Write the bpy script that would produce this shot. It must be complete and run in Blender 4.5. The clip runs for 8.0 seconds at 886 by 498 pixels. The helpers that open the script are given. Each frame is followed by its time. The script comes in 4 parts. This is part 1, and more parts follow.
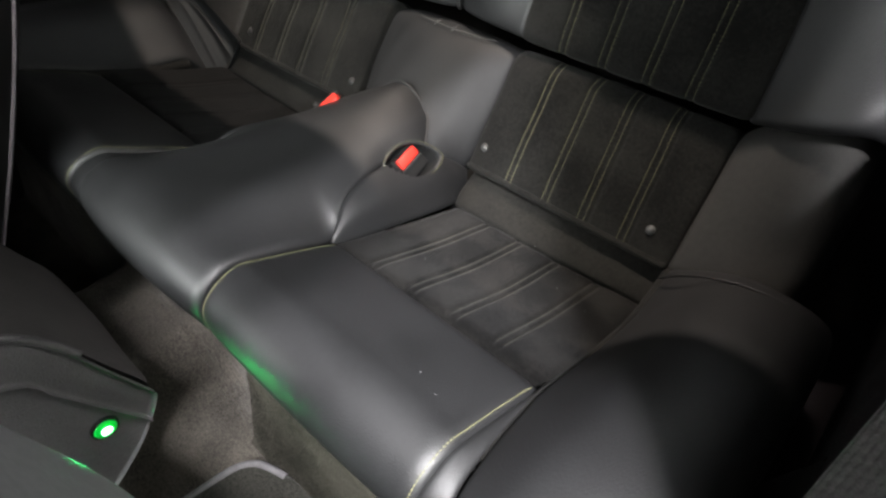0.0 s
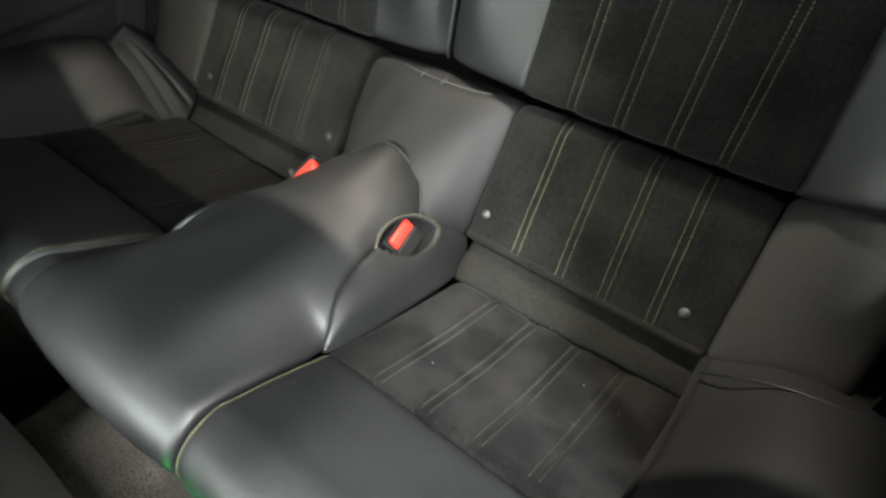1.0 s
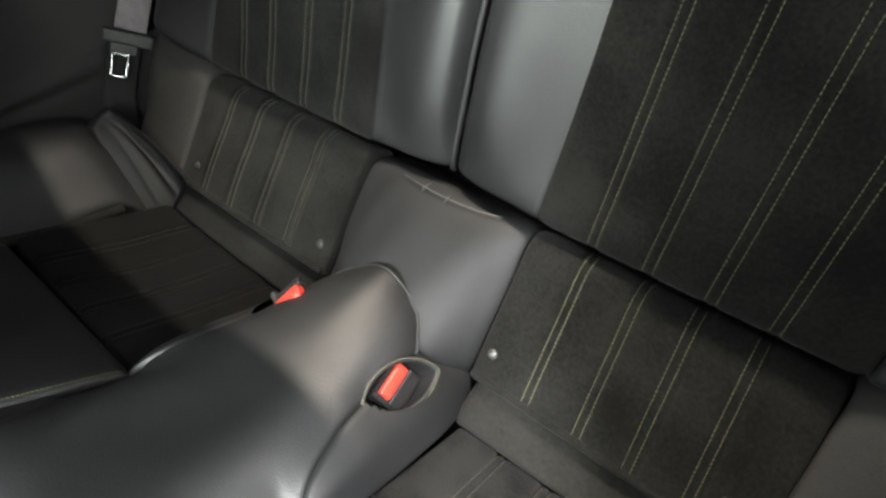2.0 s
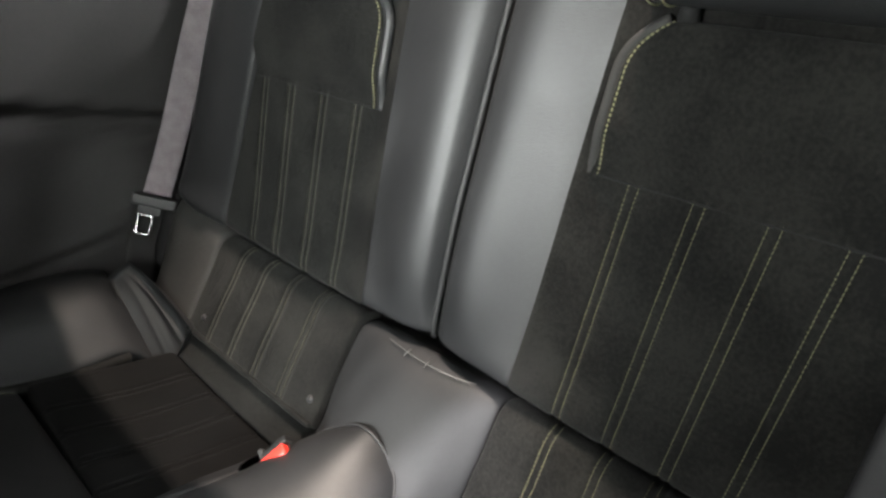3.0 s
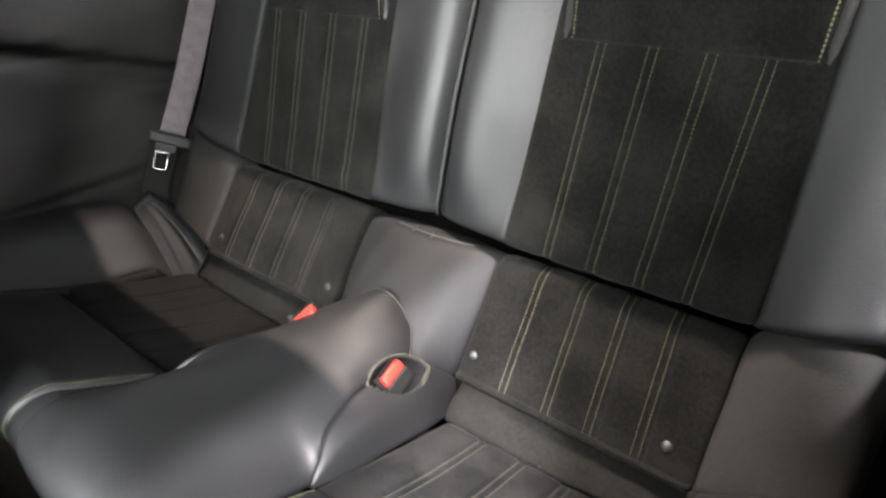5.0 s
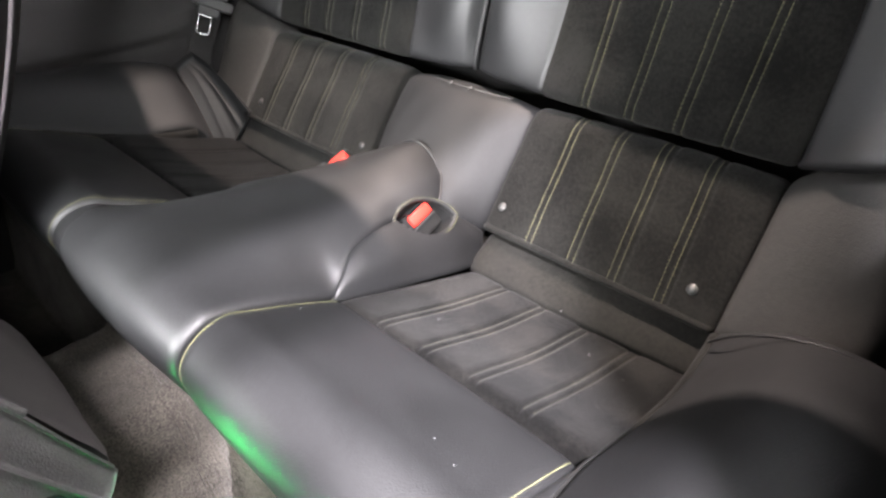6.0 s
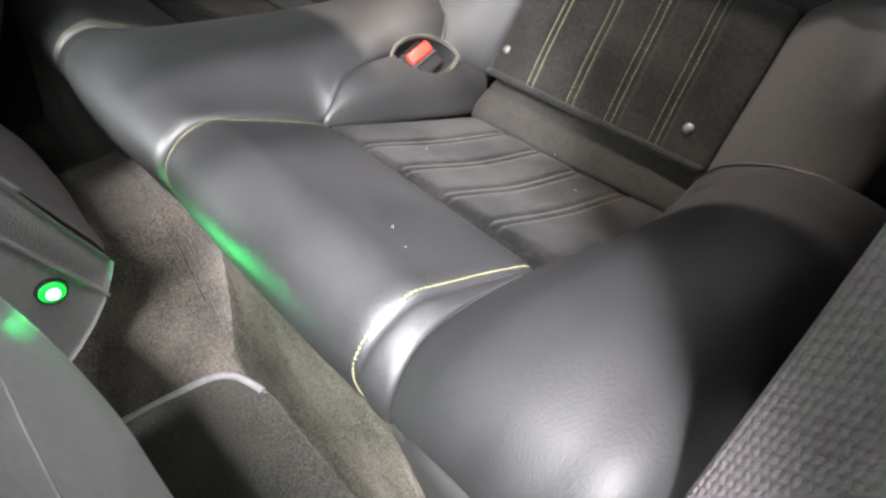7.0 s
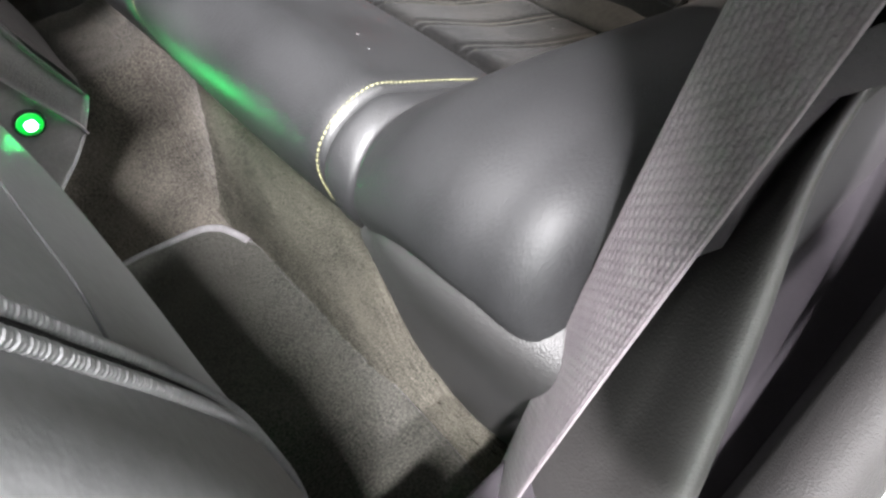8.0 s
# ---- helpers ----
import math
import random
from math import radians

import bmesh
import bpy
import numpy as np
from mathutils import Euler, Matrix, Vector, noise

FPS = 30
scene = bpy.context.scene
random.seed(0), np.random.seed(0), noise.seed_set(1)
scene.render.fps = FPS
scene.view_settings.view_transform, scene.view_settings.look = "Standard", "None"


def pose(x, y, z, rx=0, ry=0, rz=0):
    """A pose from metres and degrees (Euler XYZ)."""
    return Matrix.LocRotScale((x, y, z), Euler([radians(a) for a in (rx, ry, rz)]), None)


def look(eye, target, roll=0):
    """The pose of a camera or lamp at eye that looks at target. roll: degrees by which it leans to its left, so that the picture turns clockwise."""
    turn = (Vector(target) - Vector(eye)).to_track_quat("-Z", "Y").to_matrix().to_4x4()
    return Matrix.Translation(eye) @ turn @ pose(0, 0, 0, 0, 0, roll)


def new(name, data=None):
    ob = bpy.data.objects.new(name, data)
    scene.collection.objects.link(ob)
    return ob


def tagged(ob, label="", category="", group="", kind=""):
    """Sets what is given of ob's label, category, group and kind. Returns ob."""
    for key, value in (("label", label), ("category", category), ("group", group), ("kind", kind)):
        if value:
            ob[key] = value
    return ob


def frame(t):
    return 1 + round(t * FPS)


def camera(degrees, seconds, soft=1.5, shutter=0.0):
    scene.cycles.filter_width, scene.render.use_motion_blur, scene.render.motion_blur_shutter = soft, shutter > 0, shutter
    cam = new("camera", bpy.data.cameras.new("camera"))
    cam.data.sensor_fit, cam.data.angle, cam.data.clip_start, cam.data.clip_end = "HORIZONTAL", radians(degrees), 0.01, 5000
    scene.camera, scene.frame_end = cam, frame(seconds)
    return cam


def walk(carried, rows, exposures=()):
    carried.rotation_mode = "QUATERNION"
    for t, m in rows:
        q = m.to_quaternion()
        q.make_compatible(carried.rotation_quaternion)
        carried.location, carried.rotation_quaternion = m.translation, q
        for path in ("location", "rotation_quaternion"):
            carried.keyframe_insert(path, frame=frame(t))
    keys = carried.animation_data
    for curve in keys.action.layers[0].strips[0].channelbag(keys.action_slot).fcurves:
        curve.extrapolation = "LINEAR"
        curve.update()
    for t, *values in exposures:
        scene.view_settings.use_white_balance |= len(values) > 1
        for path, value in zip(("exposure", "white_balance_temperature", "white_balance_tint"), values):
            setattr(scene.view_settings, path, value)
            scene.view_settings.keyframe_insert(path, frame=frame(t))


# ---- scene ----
cam = camera(72.4, 8.0, soft=2.7)
PATH = [
    (0.0, 0.5208, -0.4837, 0.7042, 45.86, 0.81, 42.82),
    (0.5, 0.4862, -0.4427, 0.6891, 45.11, 1.09, 39.86),
    (1.0, 0.4107, -0.4076, 0.7173, 45.11, 1.14, 38.74),
    (1.2, 0.3859, -0.3835, 0.7207, 44.96, 1.52, 38.95),
    (2.3, 0.3283, -0.2787, 0.7631, 49.94, 0.83, 41.02),
    (2.5, 0.3362, -0.2786, 0.7827, 52.27, 0.75, 41.18),
    (3.0, 0.3698, -0.2850, 0.8127, 59.21, 0.68, 41.93),
    (3.5, 0.4103, -0.3203, 0.8221, 64.36, 0.66, 41.78),
    (4.0, 0.4183, -0.3739, 0.8027, 65.17, 0.95, 40.21),
    (4.2, 0.4208, -0.3906, 0.7882, 64.88, 1.01, 39.26),
    (5.3, 0.4683, -0.4597, 0.6929, 58.91, 1.42, 38.08),
    (5.5, 0.4744, -0.4673, 0.6752, 57.34, 1.25, 38.15),
    (6.0, 0.4987, -0.4747, 0.6249, 55.68, 0.79, 43.60),
    (6.5, 0.5322, -0.4690, 0.5939, 51.85, 0.94, 47.64),
    (7.0, 0.5683, -0.4719, 0.5698, 47.02, 1.24, 48.27),
    (7.5, 0.6073, -0.4795, 0.5387, 42.99, 1.55, 48.66),
    (8.0, 0.6272, -0.4946, 0.5265, 39.43, 1.68, 48.11),
]
walk(cam, [(t, pose(*row)) for t, *row in PATH], [
    (0.0, -0.85, 6500, 10), (0.5, -0.4, 6500, 5), (1.0, -0.4, 6500, 2), (2.5, -0.25, 6500, 7), (3.5, 0.1, 6500, 12), (4.0, 0.1, 6550, 13),
    (5.5, 0.2, 6500, 14), (6.0, 0.46, 6500, 17), (7.0, 0.42, 6500, 12), (7.5, 0.22, 6500, 12), (8.0, 0.08, 6500, 11)])

# ---- light: tube lamps of a dim garage, outside the car, and added fill areas ----
world = bpy.data.worlds.new("world")
world.use_nodes = True
world.node_tree.nodes["Background"].inputs[0].default_value = (0.030, 0.032, 0.033, 1)
world.node_tree.nodes["Background"].inputs[1].default_value = 1.0
scene.world = world


def area_lamp(eye, target, sx, sy, watts, colour):
    data = bpy.data.lights.new("area_lamp", "AREA")
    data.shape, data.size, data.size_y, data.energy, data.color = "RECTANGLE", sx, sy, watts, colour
    ob = new("area_lamp", data)
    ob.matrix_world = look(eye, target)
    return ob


area_lamp((1.37, -1.07, 2.34), (0.25, -1.07, 0.31), 0.30, 0.05, 330, (1.0, 0.98, 1.0))
area_lamp((1.558, -1.33, 2.32), (0.055, -1.33, 0.32), 0.16, 0.04, 300, (1.0, 0.97, 1.0))
area_lamp((0.0, 0.30, 2.32), (0.0, -0.02, 0.3), 0.16, 0.025, 108, (1.0, 0.86, 0.75))
# windscreen fill: an added panel in the cabin for light through the glass
area_lamp((0.14, -1.45, 0.86), (0.0, 0.0, 0.45), 0.92, 0.25, 105, (0.96, 1.0, 0.98))
# unseen fill areas, added to brighten the far side and the driver's seat
area_lamp((2.20, -0.50, 1.50), (0.0, -0.30, 0.40), 1.6, 0.80, 42, (0.97, 1.0, 0.97))
area_lamp((1.75, -1.40, 1.45), (-0.20, 0.05, 0.50), 0.50, 0.25, 84, (0.95, 1.0, 0.96))
area_lamp((1.50, 1.00, 2.30), (0.35, -0.45, 0.30), 1.0, 0.10, 120, (1.0, 1.0, 1.0))

# ---- materials ----


def material(name, base, rough=0.5, metal=0.0, dark=None, scale=40.0, detail=4.0, bump=0.0, bump_scale=600.0, kind="noise",
             sheen=0.0, coat=0.0, emit=0.0, rough_var=0.0, spec=0.5, stretch=(1, 1, 1), span=0.3, holes=0.0, weight=1.0, finer=14.0):
    m = bpy.data.materials.new(name)
    m.use_nodes = True
    nt = m.node_tree
    nodes, links = nt.nodes, nt.links
    bsdf = nodes["Principled BSDF"]
    bsdf.inputs["Roughness"].default_value = rough
    bsdf.inputs["Metallic"].default_value = metal
    bsdf.inputs["Specular IOR Level"].default_value = spec
    bsdf.inputs["Sheen Weight"].default_value = sheen
    bsdf.inputs["Sheen Roughness"].default_value = 0.5
    bsdf.inputs["Coat Weight"].default_value = coat
    base4 = (*base, 1)
    bsdf.inputs["Base Color"].default_value = base4
    coords = nodes.new("ShaderNodeTexCoord")
    mapping = nodes.new("ShaderNodeMapping")
    mapping.inputs["Scale"].default_value = stretch
    links.new(coords.outputs["Object"], mapping.inputs["Vector"])
    if dark is not None:
        large = nodes.new("ShaderNodeTexNoise")
        large.inputs["Scale"].default_value = scale
        large.inputs["Detail"].default_value = detail
        links.new(mapping.outputs[0], large.inputs["Vector"])
        fine = nodes.new("ShaderNodeTexNoise")
        fine.inputs["Scale"].default_value = scale * finer
        fine.inputs["Detail"].default_value = 3
        links.new(mapping.outputs[0], fine.inputs["Vector"])
        both = nodes.new("ShaderNodeMath")
        both.operation = "MULTIPLY_ADD"
        both.inputs[1].default_value = weight
        links.new(large.outputs["Fac"], both.inputs[0])
        links.new(fine.outputs["Fac"], both.inputs[2])
        ramp = nodes.new("ShaderNodeMapRange")
        ramp.inputs["From Min"].default_value, ramp.inputs["From Max"].default_value = (1 + weight) / 2 - span, (1 + weight) / 2 + span
        links.new(both.outputs[0], ramp.inputs["Value"])
        mix = nodes.new("ShaderNodeMix")
        mix.data_type = "RGBA"
        mix.inputs["A"].default_value, mix.inputs["B"].default_value = (*dark, 1), base4
        links.new(ramp.outputs[0], mix.inputs["Factor"])
        colour = mix.outputs["Result"]
        if holes:
            # rows of small perforations
            parts = nodes.new("ShaderNodeSeparateXYZ")
            links.new(coords.outputs["Object"], parts.inputs[0])
            waves = []
            for axis in ("X", "Y"):
                k = nodes.new("ShaderNodeMath")
                k.operation = "MULTIPLY"
                k.inputs[1].default_value = 2 * math.pi / holes
                links.new(parts.outputs[axis], k.inputs[0])
                w = nodes.new("ShaderNodeMath")
                w.operation = "SINE"
                links.new(k.outputs[0], w.inputs[0])
                waves.append(w)
            prod = nodes.new("ShaderNodeMath")
            prod.operation = "MULTIPLY"
            links.new(waves[0].outputs[0], prod.inputs[0])
            links.new(waves[1].outputs[0], prod.inputs[1])
            dots = nodes.new("ShaderNodeMapRange")
            dots.inputs["From Min"].default_value, dots.inputs["From Max"].default_value = 0.45, 0.75
            links.new(prod.outputs[0], dots.inputs["Value"])
            pit = nodes.new("ShaderNodeMix")
            pit.data_type = "RGBA"
            pit.inputs["B"].default_value = (0.004, 0.004, 0.004, 1)
            links.new(dots.outputs[0], pit.inputs["Factor"])
            links.new(colour, pit.inputs["A"])
            colour = pit.outputs["Result"]
        links.new(colour, bsdf.inputs["Base Color"])
        if rough_var:
            rr = nodes.new("ShaderNodeMapRange")
            rr.inputs["To Min"].default_value, rr.inputs["To Max"].default_value = rough - rough_var, rough + rough_var
            links.new(large.outputs["Fac"], rr.inputs["Value"])
            rr.inputs["From Min"].default_value, rr.inputs["From Max"].default_value = 0.3, 0.7
            links.new(rr.outputs[0], bsdf.inputs["Roughness"])
    if bump:
        if kind == "cells":
            tex = nodes.new("ShaderNodeTexVoronoi")
            tex.feature = "SMOOTH_F1"
            tex.inputs["Scale"].default_value = bump_scale
            out = tex.outputs["Distance"]
        else:
            tex = nodes.new("ShaderNodeTexNoise")
            tex.inputs["Scale"].default_value = bump_scale
            tex.inputs["Detail"].default_value = 5
            out = tex.outputs["Fac"]
        links.new(mapping.outputs[0], tex.inputs["Vector"])
        soft = nodes.new("ShaderNodeTexNoise")
        soft.inputs["Scale"].default_value = 30
        links.new(coords.outputs["Object"], soft.inputs["Vector"])
        add = nodes.new("ShaderNodeMath")
        add.operation = "MULTIPLY_ADD"
        links.new(soft.outputs["Fac"], add.inputs[0])
        add.inputs[1].default_value = 0.3
        links.new(out, add.inputs[2])
        b = nodes.new("ShaderNodeBump")
        b.inputs["Strength"].default_value = bump
        b.inputs["Distance"].default_value = 0.001
        links.new(add.outputs[0], b.inputs["Height"])
        links.new(b.outputs[0], bsdf.inputs["Normal"])
    if emit:
        bsdf.inputs["Emission Color"].default_value = base4
        bsdf.inputs["Emission Strength"].default_value = emit
    return m


LEATHER = material("black_leather", (0.0140, 0.0142, 0.0152), 0.50, dark=(0.0095, 0.0097, 0.0102), scale=14, bump=0.22, bump_scale=900, kind="cells", rough_var=0.05, spec=0.62)
FLANK_LEATHER = material("dull_leather", (0.0300, 0.0288, 0.0272), 0.74, dark=(0.0220, 0.0210, 0.0200), scale=12, bump=0.3, bump_scale=850, kind="cells", rough_var=0.05, spec=0.32)
GRAINED_LEATHER = material("grained_leather", (0.0105, 0.0107, 0.0115), 0.65, dark=(0.0075, 0.0077, 0.0082), scale=14, bump=0.18, bump_scale=620, kind="cells", rough_var=0.05, spec=0.42, stretch=(2.0, 0.8, 0.8))
GLOSSY_LEATHER = material("glossy_leather", (0.0140, 0.0142, 0.0152), 0.54, dark=(0.0095, 0.0097, 0.0102), scale=14, bump=0.22, bump_scale=1150, kind="cells", rough_var=0.03, spec=0.62)
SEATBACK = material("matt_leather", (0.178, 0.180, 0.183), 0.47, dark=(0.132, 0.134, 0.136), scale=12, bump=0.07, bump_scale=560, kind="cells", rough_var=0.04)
SUEDE = material("black_suede", (0.0125, 0.0122, 0.011), 0.95, dark=(0.0035, 0.0034, 0.0032), scale=15, weight=1.3, finer=20, span=0.25, bump=0.5, bump_scale=1500, sheen=0.04, spec=0.15)
SHADED_SUEDE = material("shaded_suede", (0.0045, 0.0042, 0.0040), 0.95, dark=(0.0016, 0.0015, 0.0014), scale=24, detail=3, bump=0.5, bump_scale=1500, sheen=0.03, spec=0.1)
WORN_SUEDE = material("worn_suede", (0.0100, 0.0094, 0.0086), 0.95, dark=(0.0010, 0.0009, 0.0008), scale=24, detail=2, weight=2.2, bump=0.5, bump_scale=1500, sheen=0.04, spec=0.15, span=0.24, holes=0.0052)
STRIP_SUEDE = material("strip_suede", (0.018, 0.0170, 0.0148), 0.95, dark=(0.008, 0.0076, 0.007), scale=18, bump=0.5, bump_scale=1500, sheen=0.04, spec=0.15)
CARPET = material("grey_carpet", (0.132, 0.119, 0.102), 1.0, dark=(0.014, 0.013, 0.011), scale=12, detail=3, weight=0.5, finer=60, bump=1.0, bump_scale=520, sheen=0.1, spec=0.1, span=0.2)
SHADED_RISER = material("shaded_riser_carpet", (0.078, 0.073, 0.060), 1.0, dark=(0.010, 0.010, 0.009), scale=12, detail=3, weight=0.5, finer=60, bump=1.0, bump_scale=520, spec=0.0, span=0.2)
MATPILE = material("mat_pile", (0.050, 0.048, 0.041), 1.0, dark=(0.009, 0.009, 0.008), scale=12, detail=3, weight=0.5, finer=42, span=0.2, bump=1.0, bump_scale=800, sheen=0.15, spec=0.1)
PADDED = material("padded_vinyl", (0.052, 0.047, 0.046), 0.62, dark=(0.036, 0.033, 0.032), scale=16, bump=0.4, bump_scale=900, kind="cells")
CONSOLE = material("console_plastic", (0.095, 0.091, 0.091), 0.6, dark=(0.070, 0.067, 0.067), scale=20, bump=0.7, bump_scale=900, kind="cells")
PLASTIC = material("black_grained_plastic", (0.026, 0.0255, 0.0255), 0.55, dark=(0.019, 0.0185, 0.0185), scale=20, bump=0.5, bump_scale=1050, kind="cells")
TRIM = material("dark_trim", (0.0115, 0.0102, 0.0101), 0.76, dark=(0.0075, 0.0068, 0.0066), scale=12, bump=0.45, bump_scale=1050, kind="cells")
WEB = material("belt_webbing", (0.155, 0.134, 0.144), 0.8, dark=(0.095, 0.081, 0.088), scale=60, bump=0.5, bump_scale=900, sheen=0.05)
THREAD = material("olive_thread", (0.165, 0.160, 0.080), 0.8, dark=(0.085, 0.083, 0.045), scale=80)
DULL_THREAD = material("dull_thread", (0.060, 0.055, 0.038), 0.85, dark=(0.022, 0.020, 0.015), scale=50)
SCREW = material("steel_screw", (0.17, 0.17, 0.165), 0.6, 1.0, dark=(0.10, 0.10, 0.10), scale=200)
SHADED_THREAD = material("shaded_thread", (0.080, 0.077, 0.048), 0.85, dark=(0.042, 0.041, 0.028), scale=60)
GREY_THREAD = material("grey_thread", (0.23, 0.23, 0.24), 0.8, dark=(0.15, 0.15, 0.16), scale=80)
WELT = material("gathered_leather", (0.13, 0.131, 0.135), 0.6, dark=(0.09, 0.09, 0.094), scale=60)
RED = material("red_button", (0.75, 0.045, 0.03), 0.35, dark=(0.62, 0.03, 0.02), scale=60)
CHROME = material("chrome", (0.62, 0.62, 0.62), 0.2, 1.0, dark=(0.5, 0.5, 0.5), scale=90)
SILLPLASTIC = material("sill_plastic", (0.023, 0.0226, 0.0226), 0.6, dark=(0.017, 0.0167, 0.0167), scale=20, bump=0.4, bump_scale=1050, kind="cells")
SCUFF = material("grey_sill_plastic", (0.026, 0.0245, 0.024), 0.6, dark=(0.019, 0.018, 0.0175), scale=18, bump=0.25, bump_scale=900, kind="cells")
LIFTED_TRIM = material("lifted_trim", (0.023, 0.020, 0.023), 0.85, dark=(0.017, 0.0145, 0.017), scale=12, bump=0.4, bump_scale=1050, kind="cells")
SEAL = material("seal_rubber", (0.021, 0.0185, 0.0215), 0.9, dark=(0.016, 0.014, 0.0165), scale=30, spec=0.2)
HOLE = material("black_rubber", (0.012, 0.012, 0.012), 0.8, spec=0.2, dark=(0.008, 0.008, 0.008), scale=40)
GREEN = material("green_lamp", (0.0, 0.55, 0.05), 0.3, emit=0.45)
GREENCORE = material("green_lamp_core", (0.55, 1.0, 0.65), 0.3, emit=8.0)
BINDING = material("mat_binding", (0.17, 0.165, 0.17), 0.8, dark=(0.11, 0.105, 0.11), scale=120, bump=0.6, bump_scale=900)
WALLGREY = material("dim_garage_wall", (0.034, 0.042, 0.036), 0.45, dark=(0.020, 0.026, 0.022), scale=2)
CONCRETE = material("garage_paint", (0.48, 0.50, 0.48), 0.7, dark=(0.40, 0.42, 0.40), scale=2)
TUBE = material("tube_glow", (1.0, 1.0, 1.0), 0.4, emit=14.0)
LOUVRE = material("louvre_green", (0.050, 0.062, 0.054), 0.45, dark=(0.026, 0.034, 0.029), scale=14)
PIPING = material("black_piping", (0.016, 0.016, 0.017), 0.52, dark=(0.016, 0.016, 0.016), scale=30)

# ---- building helpers ----


def smooth_curve(points, n):
    """n points, evenly spaced, on a smooth curve through the points."""
    p = np.asarray(points, float)
    ext = np.vstack([2 * p[0] - p[1], p, 2 * p[-1] - p[-2]])
    out = []
    for i in range(1, len(ext) - 2):
        for k in range(16):
            a = k / 16
            p0, p1, p2, p3 = ext[i - 1:i + 3]
            out.append(0.5 * (2 * p1 + (p2 - p0) * a + (2 * p0 - 5 * p1 + 4 * p2 - p3) * a * a + (3 * p1 - p0 - 3 * p2 + p3) * a ** 3))
    out.append(p[-1])
    out = np.array(out)
    run = np.concatenate([[0], np.cumsum(np.linalg.norm(np.diff(out, axis=0), axis=1))])
    s = np.linspace(0, run[-1], n)
    return np.stack([np.interp(s, run, out[:, j]) for j in range(out.shape[1])], axis=1)


def far(x):
    """The far seat is a little wider than the near one."""
    return np.where(x < -0.10, -0.10 + (x + 0.10) * 1.11, x)


class Loft:
    """A smooth skin over curves that run along v, side by side along u."""

    def __init__(self, curves, at=None, mirrored=False, shear=0.0):
        self.curves = np.stack([smooth_curve(c, 121) for c in curves])
        self.at = np.linspace(0, 1, len(curves)) if at is None else np.array(at, float)
        self.mirrored, self.shear = mirrored, shear

    def __call__(self, u, v):
        u, v = np.broadcast_arrays(np.asarray(u, float), np.asarray(v, float))
        if self.mirrored:
            u = 1 - u
        k = len(self.curves)
        i = np.clip(np.searchsorted(self.at, u, side="right") - 1, 0, k - 2)
        h = self.at[i + 1] - self.at[i]
        a = ((u - self.at[i]) / h)[..., None]
        vv = np.clip(v, 0, 1) * 120
        j = np.clip(vv.astype(int), 0, 119)
        b = (vv - j)[..., None]

        def c(n):
            return self.curves[n, j] * (1 - b) + self.curves[n, j + 1] * b
        p1, p2 = c(i), c(i + 1)
        lo, hi = np.maximum(i - 1, 0), np.minimum(i + 2, k - 1)
        m1 = (p2 - c(lo)) / (self.at[i + 1] - self.at[lo])[..., None] * h[..., None]
        m2 = (c(hi) - p1) / (self.at[hi] - self.at[i])[..., None] * h[..., None]
        r = (2 * a ** 3 - 3 * a ** 2 + 1) * p1 + (a ** 3 - 2 * a ** 2 + a) * m1 + (3 * a ** 2 - 2 * a ** 3) * p2 + (a ** 3 - a ** 2) * m2
        if self.mirrored:
            r = r * np.array([-1.0, 1, 1])
            r[..., 0] = far(r[..., 0])
        if self.shear:
            r = r.copy()
            r[..., 0] += self.shear * (r[..., 2] - 0.371)
        return r


def ease(x):
    x = np.clip(x, 0, 1)
    return x * x * (3 - 2 * x)


class Panel:
    """An upholstery panel on a skin: it swells in its middle and rolls down into its seams."""

    def __init__(self, skin, puff=0.004, sink=0.005, roll=0.014, extra=None, seams="lrbt"):
        self.skin, self.puff, self.sink, self.roll, self.extra, self.seams = skin, puff, sink, roll, extra, seams
        q = np.linspace(0, 1, 40)
        self.lu = np.linalg.norm(np.diff(skin(q, q * 0 + 0.5), axis=0), axis=1).sum()
        self.lv = np.linalg.norm(np.diff(skin(q * 0 + 0.5, q), axis=0), axis=1).sum()

    def normal(self, u, v, f):
        e = 0.004
        du = f(np.clip(u + e, 0, 1), v) - f(np.clip(u - e, 0, 1), v)
        dv = f(u, np.clip(v + e, 0, 1)) - f(u, np.clip(v - e, 0, 1))
        n = np.cross(du, dv)
        return n / np.maximum(np.linalg.norm(n, axis=-1, keepdims=True), 1e-9)

    def __call__(self, u, v):
        u, v = np.broadcast_arrays(np.asarray(u, float), np.asarray(v, float))
        off = self.puff * (np.clip(4 * u * (1 - u), 0, 1) * np.clip(4 * v * (1 - v), 0, 1)) ** 0.5
        for s, d in (("l", u * self.lu), ("r", (1 - u) * self.lu), ("b", v * self.lv), ("t", (1 - v) * self.lv)):
            if s in self.seams:
                q = 1 - np.clip(d / self.roll, 0, 1)
                off = off - self.sink * (1 - np.sqrt(np.clip(1 - q * q, 0, 1)))
        if self.extra is not None:
            off = off + self.extra(u, v)
        return self.skin(u, v) + self.normal(u, v, self.skin) * off[..., None]

    def spot(self, u, v):
        u, v = np.asarray(u, float), np.asarray(v, float)
        return self(u, v), self.normal(u, v, self)


